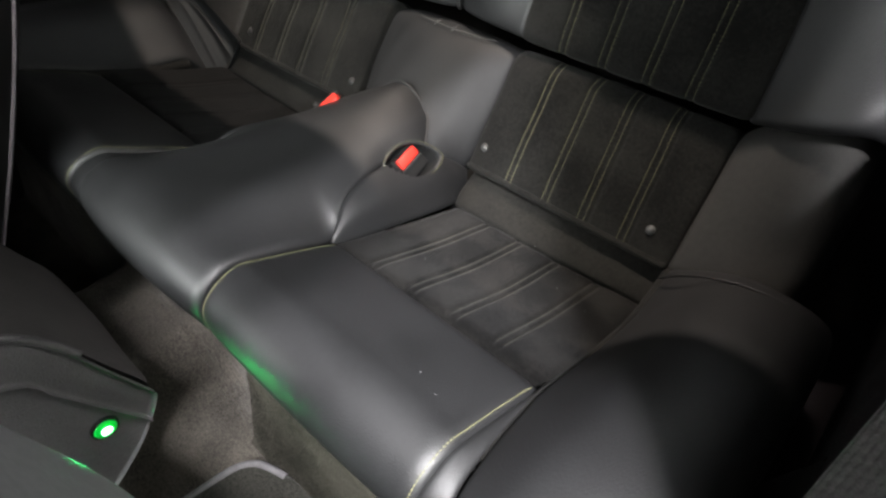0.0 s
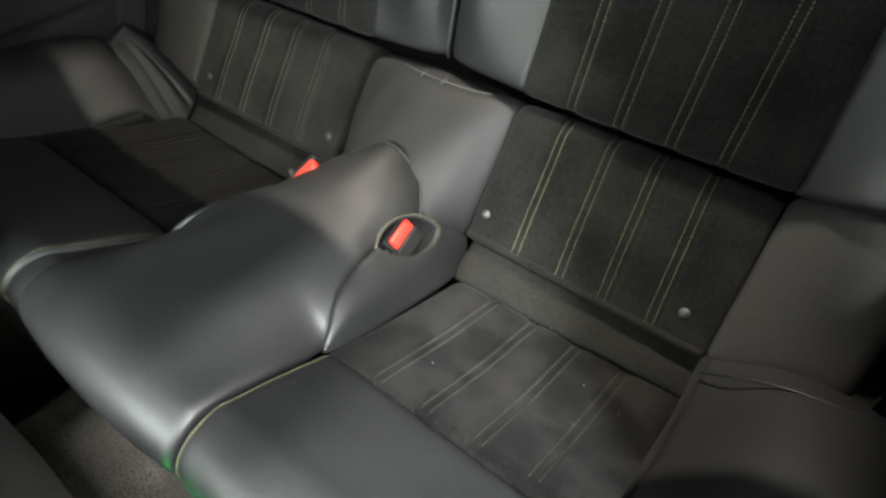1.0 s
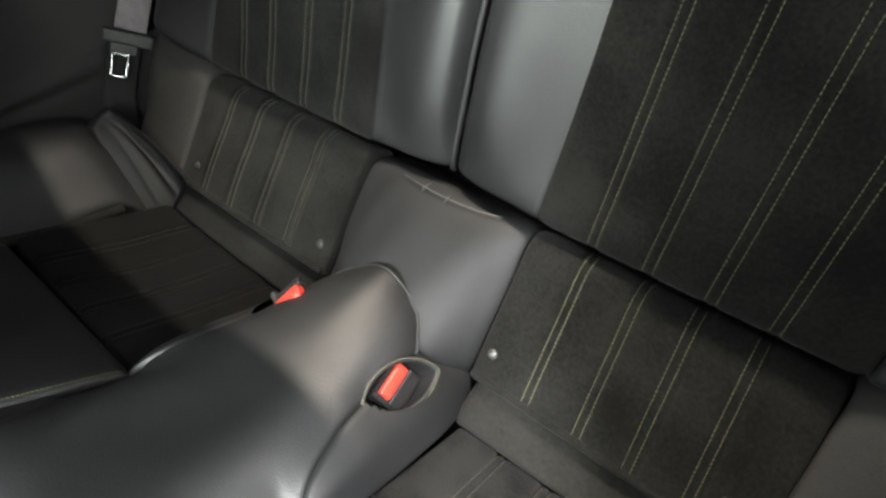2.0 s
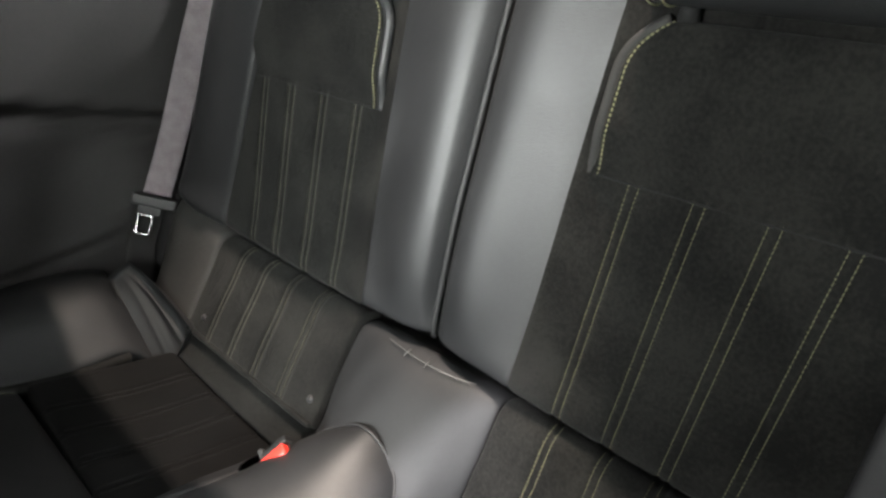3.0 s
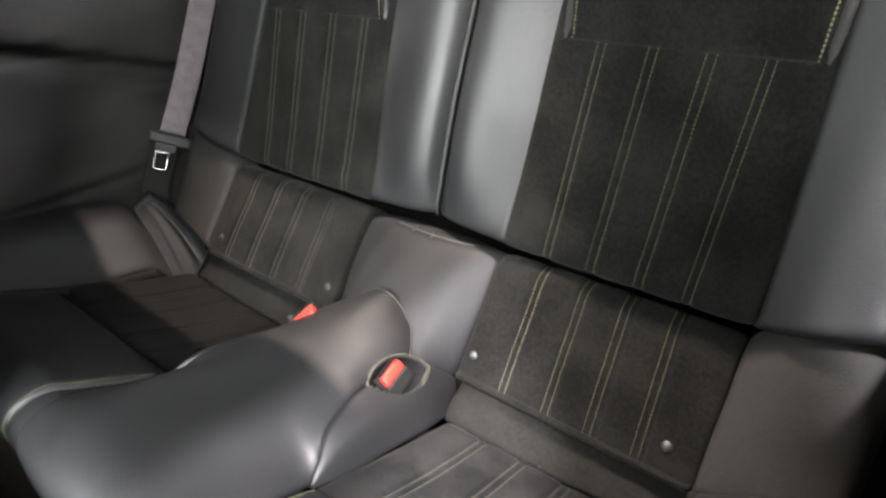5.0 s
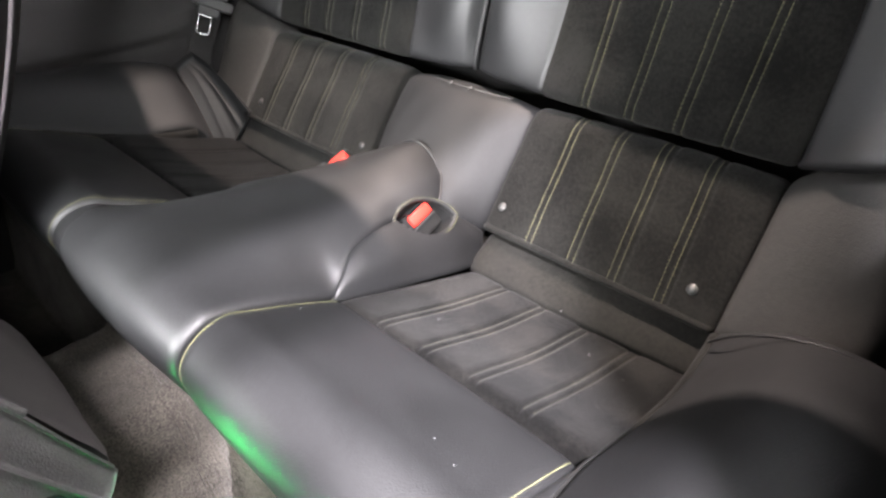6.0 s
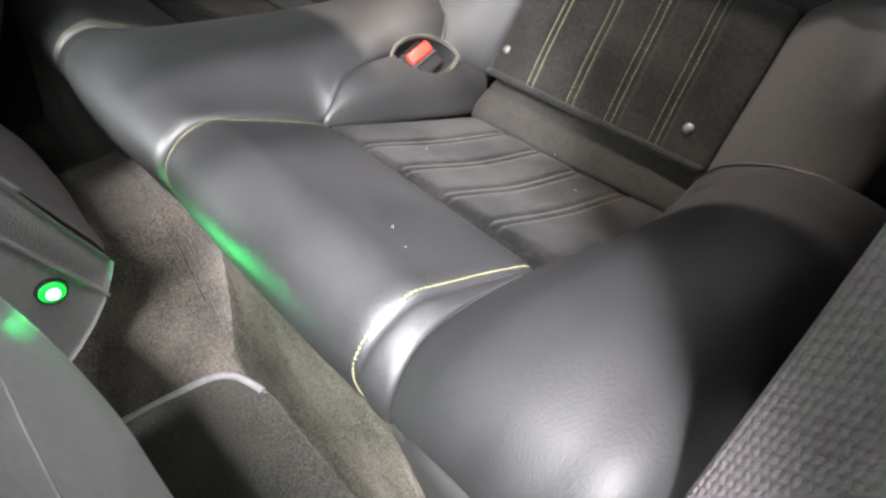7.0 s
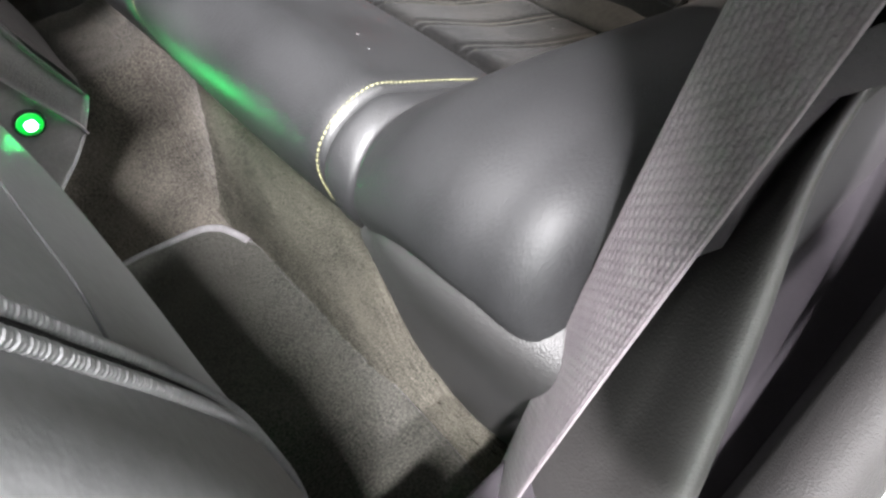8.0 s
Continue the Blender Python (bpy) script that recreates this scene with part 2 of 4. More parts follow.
def mesh_object(name, verts, faces, mat, parent=None, label="", smooth=True):
    me = bpy.data.meshes.new(name)
    me.from_pydata([tuple(map(float, v)) for v in verts], [], [tuple(map(int, f)) for f in faces])
    me.validate()
    me.materials.append(mat)
    if smooth:
        me.shade_smooth()
    ob = new(name, me)
    if parent is not None:
        ob.parent = parent
        ob.matrix_parent_inverse = parent.matrix_basis.inverted()
    if label:
        ob["label"] = label
    return ob


def sheet(name, panel, nu, nv, mat, parent, label="", skirt=0.018, hole=None):
    """A panel as a mesh with its edges turned in to give it depth."""
    def spaced(n):
        a = np.linspace(0, 1, n)
        return a + 0.08 * np.sin(2 * np.pi * a) * -1 * 0.9
    us, vs = spaced(nu), spaced(nv)
    uu, vv = np.meshgrid(us, vs)
    p = panel(uu, vv)
    n = panel.normal(uu, vv, panel.skin)
    verts = list(p.reshape(-1, 3))
    faces = []
    for j in range(nv - 1):
        for i in range(nu - 1):
            a = j * nu + i
            if hole is not None:
                c = (verts[a] + verts[a + 1] + verts[a + nu] + verts[a + nu + 1]) / 4
                if hole(c):
                    continue
            faces.append((a, a + 1, a + nu + 1, a + nu))
    if skirt:
        ring = [(0, i) for i in range(nu)] + [(j, nu - 1) for j in range(1, nv)] + [(nv - 1, i) for i in range(nu - 2, -1, -1)] + [(j, 0) for j in range(nv - 2, 0, -1)]
        base = len(verts)
        for j, i in ring:
            verts.append(p[j, i] - n[j, i] * skirt)
        m = len(ring)
        for k in range(m):
            j0, i0 = ring[k]
            j1, i1 = ring[(k + 1) % m]
            faces.append((j1 * nu + i1, j0 * nu + i0, base + k, base + (k + 1) % m))
    return mesh_object(name, verts, faces, mat, parent, label)


def tube_along(name, pts, radius, mat, parent=None, label="", sides=8, closed=False, squash=1.0, ups=None):
    pts = np.asarray(pts, float)
    n = len(pts)
    verts, faces = [], []
    for i in range(n):
        a, b = (pts[i - 1], pts[(i + 1) % n]) if closed else (pts[max(i - 1, 0)], pts[min(i + 1, n - 1)])
        d = (b - a) / max(np.linalg.norm(b - a), 1e-9)
        up = np.array(ups[i]) if ups is not None else np.array([0.3, 0.2, 1.0])
        s = np.cross(d, up)
        s /= max(np.linalg.norm(s), 1e-9)
        w = np.cross(s, d)
        r = radius[i] if isinstance(radius, (list, np.ndarray)) else radius
        for k in range(sides):
            t = 2 * math.pi * k / sides
            verts.append(pts[i] + s * math.cos(t) * r + w * math.sin(t) * r * squash)
    for i in range(n if closed else n - 1):
        for k in range(sides):
            a, b = i * sides + k, i * sides + (k + 1) % sides
            c, e = ((i + 1) % n) * sides + (k + 1) % sides, ((i + 1) % n) * sides + k
            faces.append((a, b, c, e))
    if not closed:
        faces.append(tuple(reversed(range(sides))))
        faces.append(tuple((n - 1) * sides + k for k in range(sides)))
    return mesh_object(name, verts, faces, mat, parent, label)


def stitches(name, path, normals, parent, mat=None, pitch=0.0042, length=0.0031, width=0.00035, lift=0.0005, label=""):
    """A row of thread stitches, each one a small rounded bar, along a path on a panel."""
    path, normals = np.asarray(path, float), np.asarray(normals, float)
    run = np.concatenate([[0], np.cumsum(np.linalg.norm(np.diff(path, axis=0), axis=1))])
    verts, faces = [], []
    s = 0.0
    rng = random.Random(7)
    while s + length < run[-1]:
        ln = length * rng.uniform(0.88, 1.08)
        q = [np.array([np.interp(s + d, run, path[:, k]) for k in range(3)]) for d in (0, ln * 0.25, ln * 0.75, ln)]
        nn = np.array([np.interp(s, run, normals[:, k]) for k in range(3)])
        nn /= np.linalg.norm(nn)
        d = q[3] - q[0]
        d /= np.linalg.norm(d)
        side = np.cross(nn, d)
        base = len(verts)
        for p, w, h in ((q[0], 0.6, -0.4), (q[1], 1.0, 1.0), (q[2], 1.0, 1.0), (q[3], 0.6, -0.4)):
            verts += [p - side * width * w + nn * (lift - 0.0004), p + nn * (lift + width * 0.9 * h), p + side * width * w + nn * (lift - 0.0004)]
        for k in range(3):
            a = base + 3 * k
            faces += [(a, a + 3, a + 4, a + 1), (a + 1, a + 4, a + 5, a + 2)]
        s += pitch
    return mesh_object(name, verts, faces, mat or THREAD, parent, label)


def thing(name, label, category, group="", kind="", at=(0, 0, 0)):
    ob = new(name)
    ob.empty_display_size = 0.05
    ob.location = at
    return tagged(ob, label, category, group, kind)


def at_x(x, yz):
    return [(x, y, z) for y, z in yz]


def box_mesh(name, size, centre, mat, parent=None, label="", bevel=0.004, segments=3, turn=None):
    bm = bmesh.new()
    bmesh.ops.create_cube(bm, size=1)
    bmesh.ops.scale(bm, vec=size, verts=bm.verts)
    if bevel:
        bmesh.ops.bevel(bm, geom=list(bm.edges), offset=bevel, segments=segments, profile=0.6, affect="EDGES")
    m = Matrix.Translation(centre)
    if turn is not None:
        m = m @ turn
    bmesh.ops.transform(bm, matrix=m, verts=bm.verts)
    me = bpy.data.meshes.new(name)
    bm.to_mesh(me)
    bm.free()
    me.materials.append(mat)
    me.shade_smooth()
    ob = new(name, me)
    if parent is not None:
        ob.parent = parent
        ob.matrix_parent_inverse = parent.matrix_basis.inverted()
    if label:
        ob["label"] = label
    return ob

# ---- the rear bench: cushions, centre hump, bolsters and lower back ----
FRONT = [(-0.345, 0.205), (-0.364, 0.232), (-0.376, 0.262), (-0.380, 0.288), (-0.373, 0.305), (-0.357, 0.317), (-0.335, 0.321), (-0.315, 0.313), (-0.285, 0.300), (-0.255, 0.286), (-0.226, 0.271)]
LOWER = [(-0.007, 0.241), (0.027, 0.286), (0.055, 0.321), (0.076, 0.350), (0.088, 0.358), (0.104, 0.357), (0.130, 0.340)]
STRIPES = (0.1745, 0.229, 0.279, 0.3305)

bench = thing("rear_seat_bench", "black leather and suede rear seat bench with olive stitching", "car seat", at=(0, -0.2, 0.2))


def row_u(panel, v0, v1, x, n=90):
    """The u of a panel at which x lies, along v."""
    vs = np.linspace(v0, v1, n)
    us = []
    grid = np.linspace(0, 1, 160)
    for v in vs:
        xs = panel.skin(grid, grid * 0 + v)[:, 0]
        us.append(np.interp(x, xs, grid))
    return np.array(us), vs


def striped(panel, half, v0, v1, parent, side, xs=STRIPES, lean=0.0, **kw):
    for x in xs:
        for d in (-half, half):
            us, vs = row_u(panel, v0, v1, float(far(np.array(side * (x + d)))))
            us = us - side * lean * (0.6 + (x - 0.17) / 0.16) * vs / panel.lu
            p, n = panel.spot(us, vs)
            stitches("stitching", p, n, parent, label="olive thread seam", **kw)


def channels(xs, half, depth, lu, x0, lean=0.0):
    def f(u, v):
        x = x0 + u * lu
        x = x + np.sign(x) * lean * (0.6 + (np.abs(x) - 0.17) / 0.16) * v
        off = np.zeros_like(u)
        for c in xs:
            for d in (-half, half):
                off = off - depth * np.exp(-((x - c - d) / 0.0022) ** 2)
            off = off - depth * 0.35 * np.exp(-((x - c) / 0.006) ** 2)
        return off
    return f


for side in (1, -1):
    def skin(curves, at=None):
        return Loft(curves, at, mirrored=side < 0)

    # the leather front of the cushion
    rim = [0.122] * 11 if side > 0 else [0.146, 0.147, 0.147, 0.146, 0.144, 0.141, 0.137, 0.132, 0.128, 0.125, 0.122]
    front = Panel(skin([[(x, y, z) for x, (y, z) in zip(rim, FRONT)]] + [at_x(x, FRONT) for x in (0.21, 0.30, 0.386)]), 0.005, 0.005, 0.016, seams="lrt")
    sheet("cushion_front", front, 60, 70, LEATHER, bench, "smooth black leather front roll")
    if side < 0:
        wedge = skin([at_x(0.119, [(y, z - 0.006) for y, z in FRONT[:9]]), [(x + 0.001, y, z - 0.005) for x, (y, z) in zip(rim, FRONT[:9])]])
        sheet("gusset", Panel(wedge, 0.001, 0.001, 0.004), 14, 50, GLOSSY_LEATHER, bench, "shiny black leather gusset")
    # stitched side seams of it
    for u, v1 in ((0.022, 0.985), (0.978, 0.985)):
        vs = np.linspace(0.03, v1, 140)
        p, n = front.spot(vs * 0 + u, vs)
        stitches("stitching", p, n, bench, pitch=0.0036, length=0.0028, width=0.00060, lift=0.0005, label="olive thread seam")
    # perforated suede middle
    insert_skin = skin([[(0.123, -0.229, 0.271), (0.126, -0.13, 0.236), (0.126, -0.038, 0.204)],
                        [(0.21, -0.224, 0.271), (0.21, -0.13, 0.230), (0.21, -0.036, 0.203)],
                        [(0.30, -0.219, 0.271), (0.30, -0.13, 0.230), (0.30, -0.034, 0.203)],
                        [(0.388, -0.214, 0.272), (0.392, -0.12, 0.236), (0.394, -0.030, 0.206)]])
    insert = Panel(insert_skin, 0.004, 0.004, 0.010, seams="lrbt",
                   extra=channels([s if side > 0 else -s for s in (0.178, 0.229, 0.280, 0.331)], 0.0045, 0.0022, 0.266 , 0.124 if side > 0 else -0.390))
    # the far insert takes a darker suede copy: shade put into its colour
    sheet("cushion_insert", insert, 290, 60, WORN_SUEDE if side > 0 else SHADED_SUEDE, bench, "perforated black suede seat insert")
    # far insert stitches get the black of the piping to stand for shade
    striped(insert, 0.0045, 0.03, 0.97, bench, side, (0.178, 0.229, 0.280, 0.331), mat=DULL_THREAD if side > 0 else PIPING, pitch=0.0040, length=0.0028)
    # plain strip behind it
    strip = Panel(skin([[(0.116, -0.039, 0.200), (0.116, -0.024, 0.217), (0.116, 0.012, 0.236)],
                        [(0.25, -0.036, 0.200), (0.25, -0.019, 0.217), (0.25, 0.012, 0.236)],
                        [(0.394, -0.032, 0.203), (0.394, -0.016, 0.219), (0.394, 0.014, 0.238)]]), 0.003, 0.003, 0.008)
    # the far strip is a darker suede too, for the dim far side
    sheet("cushion_strip", strip, 40, 14, STRIP_SUEDE if side > 0 else SUEDE, bench, "plain black suede strip")
    # lower back panel, a flap with screws
    lower_skin = skin([at_x(x, LOWER) for x in (0.110, 0.20, 0.30, 0.387)])
    lower = Panel(lower_skin, 0.004, 0.004, 0.010, seams="lrbt",
                  extra=channels([side * s for s in STRIPES], 0.004, 0.0016, 0.277, 0.110 if side > 0 else -0.387, 0.006))
    sheet("lower_back_panel", lower, 290, 40, SUEDE, bench, "black suede lower back panel with double seams", skirt=0.012)
    # far thread is a dimmer copy of the olive one, shade in its colour
    striped(lower, 0.004, 0.03, 0.82, bench, side, lean=0.006, mat=THREAD if side > 0 else SHADED_THREAD)
    us = np.linspace(0.012, 0.988, 60)
    p, n = lower.spot(us, us * 0 + 0.02)
    tube_along("flap_edge", p + n * 0.0008, 0.0040, SUEDE, bench, "turned lower edge of the suede panel")
    for x in (0.125, 0.355):
        us, vs = row_u(lower, 0.160, 0.160, float(far(np.array(side * x))), 2)
        p, n = lower.spot(us[:1], vs[:1])
        turn = Vector(n[0]).to_track_quat("Z", "Y").to_matrix().to_4x4()
        bm = bmesh.new()
        bmesh.ops.create_cone(bm, cap_ends=True, segments=20, radius1=0.0054, radius2=0.0046, depth=0.0014)
        bmesh.ops.create_uvsphere(bm, u_segments=16, v_segments=8, radius=0.0032, matrix=Matrix.Translation((0, 0, 0.0010)) @ Matrix.Diagonal((1, 1, 0.30, 1)))
        bmesh.ops.transform(bm, matrix=Matrix.Translation(p[0] + n[0] * 0.001) @ turn, verts=bm.verts)
        me = bpy.data.meshes.new("screw")
        bm.to_mesh(me)
        bm.free()
        # far screws use dark plastic: the same screws, coloured as in shade
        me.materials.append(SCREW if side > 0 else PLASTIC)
        me.shade_smooth()
        ob = new("screw", me)
        ob.parent = bench
        ob.matrix_parent_inverse = bench.matrix_basis.inverted()
        ob["label"] = "small round steel screw" if side > 0 else "small round screw darkened as if in shade"
    # leather flank beside the lower panel
    flank = Panel(skin([at_x(0.387, LOWER),
                        at_x(0.43, [(-0.004, 0.246), (0.026, 0.288), (0.048, 0.324), (0.067, 0.356), (0.081, 0.377), (0.101, 0.388), (0.135, 0.388)]),
                        at_x(0.475, [(-0.002, 0.254), (0.028, 0.294), (0.046, 0.334), (0.063, 0.368), (0.079, 0.390), (0.102, 0.400), (0.135, 0.400)]),
                        at_x(0.500, [(0.012, 0.250), (0.040, 0.292), (0.062, 0.330), (0.082, 0.358), (0.099, 0.374), (0.118, 0.380), (0.140, 0.378)]),
                        at_x(0.510, [(0.060, 0.240), (0.080, 0.285), (0.097, 0.312), (0.116, 0.330), (0.128, 0.338), (0.140, 0.340), (0.150, 0.340)])],
                       [0, 0.36, 0.72, 0.92, 1]), 0.004, 0.005, 0.012, seams="lb" if side > 0 else "rb")
    sheet("lower_back_flank", flank, 50, 40, FLANK_LEATHER, bench, "smooth black leather flank")
    # outer bolster
    inner = [(0.388, -0.345, 0.205), (0.392, -0.363, 0.232), (0.402, -0.374, 0.258), (0.408, -0.377, 0.283), (0.408, -0.370, 0.300), (0.405, -0.352, 0.312), (0.401, -0.325, 0.312), (0.395, -0.285, 0.299), (0.389, -0.232, 0.279), (0.391, -0.16, 0.254), (0.393, -0.09, 0.240), (0.391, -0.04, 0.238), (0.389, -0.002, 0.246)]
    ridge = at_x(0.450, [(-0.342, 0.222), (-0.360, 0.240), (-0.374, 0.274), (-0.381, 0.298), (-0.372, 0.322), (-0.348, 0.338), (-0.310, 0.342), (-0.26, 0.337), (-0.20, 0.327), (-0.14, 0.316), (-0.09, 0.308), (-0.045, 0.298), (-0.002, 0.278)])
    crown = at_x(0.505, [(-0.336, 0.237), (-0.357, 0.253), (-0.373, 0.277), (-0.379, 0.298), (-0.371, 0.323), (-0.347, 0.341), (-0.305, 0.346), (-0.26, 0.342), (-0.20, 0.336), (-0.14, 0.330), (-0.09, 0.320), (-0.045, 0.306), (-0.002, 0.282)])
    outer = at_x(0.541, [(-0.324, 0.227), (-0.349, 0.244), (-0.364, 0.267), (-0.367, 0.288), (-0.357, 0.314), (-0.334, 0.328), (-0.29, 0.329), (-0.25, 0.326), (-0.20, 0.318), (-0.14, 0.312), (-0.09, 0.304), (-0.045, 0.292), (-0.002, 0.270)])
    under = at_x(0.553, [(-0.298, 0.210), (-0.312, 0.220), (-0.322, 0.232), (-0.324, 0.242), (-0.314, 0.250), (-0.285, 0.254), (-0.26, 0.255), (-0.225, 0.255), (-0.18, 0.253), (-0.13, 0.25), (-0.09, 0.248), (-0.045, 0.244), (-0.002, 0.238)])
    ends = [inner, ridge, crown, outer, under]
    if side < 0:
        # the far one ends at its pleated corner
        ends = [c[:-2] + [e] for c, e in zip(ends, ((0.393, -0.058, 0.200), (0.450, -0.056, 0.284), (0.500, -0.052, 0.304), (0.530, -0.045, 0.292), (0.545, -0.045, 0.244)))]
    bolster = Panel(skin(ends, [0, 0.36, 0.66, 0.85, 1]), 0.003, 0.005, 0.014, seams="lt" if side > 0 else "rt")
    sheet("outer_bolster", bolster, 70, 90, GRAINED_LEATHER, bench, "bulging black leather side bolster")
    fill = np.array([(x + 0.004, y, z - 0.009) for x, y, z in inner[6:(13 if side > 0 else 11)]])
    fill[:, 0] = far(fill[:, 0] * side)
    tube_along("seam_fill", smooth_curve(fill, 60), 0.0085, SUEDE, bench, "suede turned into the seam")
    # narrow gusset between the front roll and the bolster
    g0 = [(0.3845, y, z) for y, z in FRONT]
    gusset = Panel(skin([[(x, y, z - 0.004) for x, y, z in g0], [(x, y, z - 0.003) for x, y, z in inner[:9]]]), 0.002, 0.002, 0.006)
    sheet("gusset", gusset, 12, 60, GLOSSY_LEATHER, bench, "shiny black leather gusset")

# pale specks of lint on the near cushion
lint = random.Random(5)
for k in range(9):
    x, y = (0.305, -0.345) if k == 0 else (lint.uniform(0.14, 0.37), lint.uniform(-0.35, -0.02))
    z = float(np.interp(y, [-0.357, -0.335, -0.315, -0.226, -0.13, -0.036, -0.021, 0.006], [0.317, 0.3215, 0.3175, 0.273, 0.233, 0.2055, 0.2255, 0.253])) + 0.0035
    r = lint.uniform(0.0004, 0.0007)
    box_mesh("lint", (r * 2.4, r, r), (x, y, z), GREY_THREAD, bench, "pale speck of lint", r * 0.3, 1)

# centre hump
EDGE = [(0.121, -0.345, 0.205), (0.121, -0.365, 0.232), (0.121, -0.377, 0.262), (0.121, -0.382, 0.288), (0.121, -0.375, 0.306), (0.121, -0.358, 0.318), (0.121, -0.335, 0.321), (0.121, -0.285, 0.300), (0.120, -0.232, 0.274), (0.112, -0.212, 0.286), (0.100, -0.190, 0.296), (0.087, -0.150, 0.295), (0.079, -0.112, 0.288), (0.077, -0.080, 0.285), (0.076, -0.056, 0.280), (0.073, -0.036, 0.274)]
MIDX = [(0.062, -0.345, 0.205), (0.062, -0.366, 0.232), (0.062, -0.380, 0.262), (0.062, -0.387, 0.288), (0.062, -0.381, 0.309), (0.062, -0.364, 0.324), (0.062, -0.335, 0.331), (0.062, -0.285, 0.324), (0.062, -0.235, 0.316), (0.060, -0.212, 0.313), (0.056, -0.190, 0.311), (0.050, -0.150, 0.307), (0.047, -0.112, 0.305), (0.046, -0.070, 0.304), (0.045, -0.032, 0.300), (0.043, -0.003, 0.293)]
CREST = [(0.0, y, z) for y, z in ((-0.345, 0.205), (-0.366, 0.232), (-0.381, 0.262), (-0.389, 0.288), (-0.383, 0.311), (-0.366, 0.328), (-0.335, 0.336), (-0.285, 0.330), (-0.235, 0.322), (-0.212, 0.319), (-0.190, 0.316), (-0.150, 0.312), (-0.112, 0.311), (-0.070, 0.314), (-0.030, 0.316), (0.004, 0.315))]


def mirror_curve(c):
    return [(-x, y, z) for x, y, z in c]


EYE_C = np.array([0.084, -0.076, 0.2735])
EYE_A = np.array([0.016, 0.077, -0.021]) / 2
EYE_N = np.array([0.74, 0.03, 0.67])
EYE_N /= np.linalg.norm(EYE_N)
EYE_B = np.cross(EYE_N, EYE_A)
EYE_B *= 0.022 / np.linalg.norm(EYE_B)


def eye_outline(k, n=64, lift=0.0, side=1):
    """A pointed oval, k times the size of the buckle's opening."""
    out = []
    for i in range(n):
        t = 2 * math.pi * i / n
        a, b = math.cos(t), math.sin(t)
        w = abs(b) ** 1.5 * (1 if b > 0 else -1)
        p = EYE_C + EYE_A * a * k + EYE_B * w * k + EYE_N * lift
        out.append(p * np.array([side, 1, 1]))
    return np.array(out)


def in_eye(side, k=0.96):
    def test(c):
        d = np.array([c[0] * side, c[1], c[2]]) - EYE_C
        if abs(d @ EYE_N) > 0.03:
            return False
        a, b = d @ EYE_A / (EYE_A @ EYE_A) / k, d @ EYE_B / (EYE_B @ EYE_B) / k
        return abs(a) < 1 and abs(b) < (1 - a * a) ** 0.75
    return test


hump = Panel(Loft([mirror_curve(EDGE), mirror_curve(MIDX), CREST, MIDX, EDGE], [0, 0.24, 0.5, 0.76, 1]), 0.003, 0.005, 0.012, seams="lrt")
both_eyes = (in_eye(1), in_eye(-1))
sheet("centre_hump", hump, 110, 150, LEATHER, bench, "smooth black leather centre hump", hole=lambda c: both_eyes[0](c) or both_eyes[1](c))
for side in (1, -1):
    top = EDGE[8:] + [(0.084, -0.022, 0.255), (0.095, -0.009, 0.243), (0.107, 0.002, 0.229)]
    bottom = [(0.122, -0.233, 0.268), (0.126, -0.21, 0.262), (0.128, -0.18, 0.252), (0.128, -0.14, 0.240), (0.127, -0.10, 0.227), (0.124, -0.06, 0.212), (0.117, -0.028, 0.198), (0.110, -0.010, 0.185)]
    middle = [(0.122, -0.231, 0.273), (0.119, -0.209, 0.280), (0.116, -0.185, 0.281), (0.112, -0.145, 0.274), (0.109, -0.105, 0.262), (0.107, -0.063, 0.252), (0.107, -0.030, 0.238), (0.112, -0.004, 0.212)]
    pod = Panel(Loft([top, middle, bottom], [0, 0.5, 1], mirrored=side < 0), 0.003, 0.004, 0.009)
    sheet("buckle_pod", pod, 60, 80, LEATHER, bench, "black leather pod round the belt buckle", hole=in_eye(side))
    rim = eye_outline(1.03, lift=0.003, side=side)
    if side < 0:
        rim = eye_outline(0.97, lift=-0.004, side=side)
    tube_along("pod_rim", rim, 0.0026, PIPING, bench, closed=True, sides=12, squash=0.7, ups=[EYE_N * np.array([side, 1, 1])] * len(rim))
    line = eye_outline(1.06, lift=0.0056, side=side)
    line = np.vstack([line, line[:1]])
    if side > 0:
        stitches("stitching", line, [EYE_N * np.array([side, 1, 1])] * len(line), bench, pitch=0.0038, length=0.0027, width=0.00045, lift=0.0003, label="olive thread seam")
    # dark recess
    verts, faces = [], []
    rings = [(1.0, 0.001), (0.86, -0.010), (0.55, -0.022), (0.05, -0.026)]
    for k, h in rings:
        verts += list(eye_outline(k, 32, h, side))
    for r in range(3):
        for i in range(32):
            a, b = r * 32 + i, r * 32 + (i + 1) % 32
            faces.append((a, b, b + 32, a + 32))
    mesh_object("pod_recess", verts, faces, HOLE, bench, "dark recess for the buckle")

# leather between the two lower back panels
C0 = [(0.108, 0.003, 0.222), (0.110, 0.032, 0.281), (0.110, 0.059, 0.318), (0.108, 0.080, 0.345), (0.107, 0.091, 0.352), (0.107, 0.105, 0.351), (0.107, 0.130, 0.338)]
C2 = [(0.070, -0.035, 0.268), (0.066, -0.003, 0.290), (0.062, 0.026, 0.318), (0.059, 0.055, 0.346), (0.057, 0.078, 0.360), (0.057, 0.099, 0.361), (0.057, 0.128, 0.345)]
C4 = at_x(0.0, [(-0.002, 0.309), (0.010, 0.319), (0.028, 0.335), (0.052, 0.353), (0.074, 0.363), (0.096, 0.364), (0.125, 0.348)])
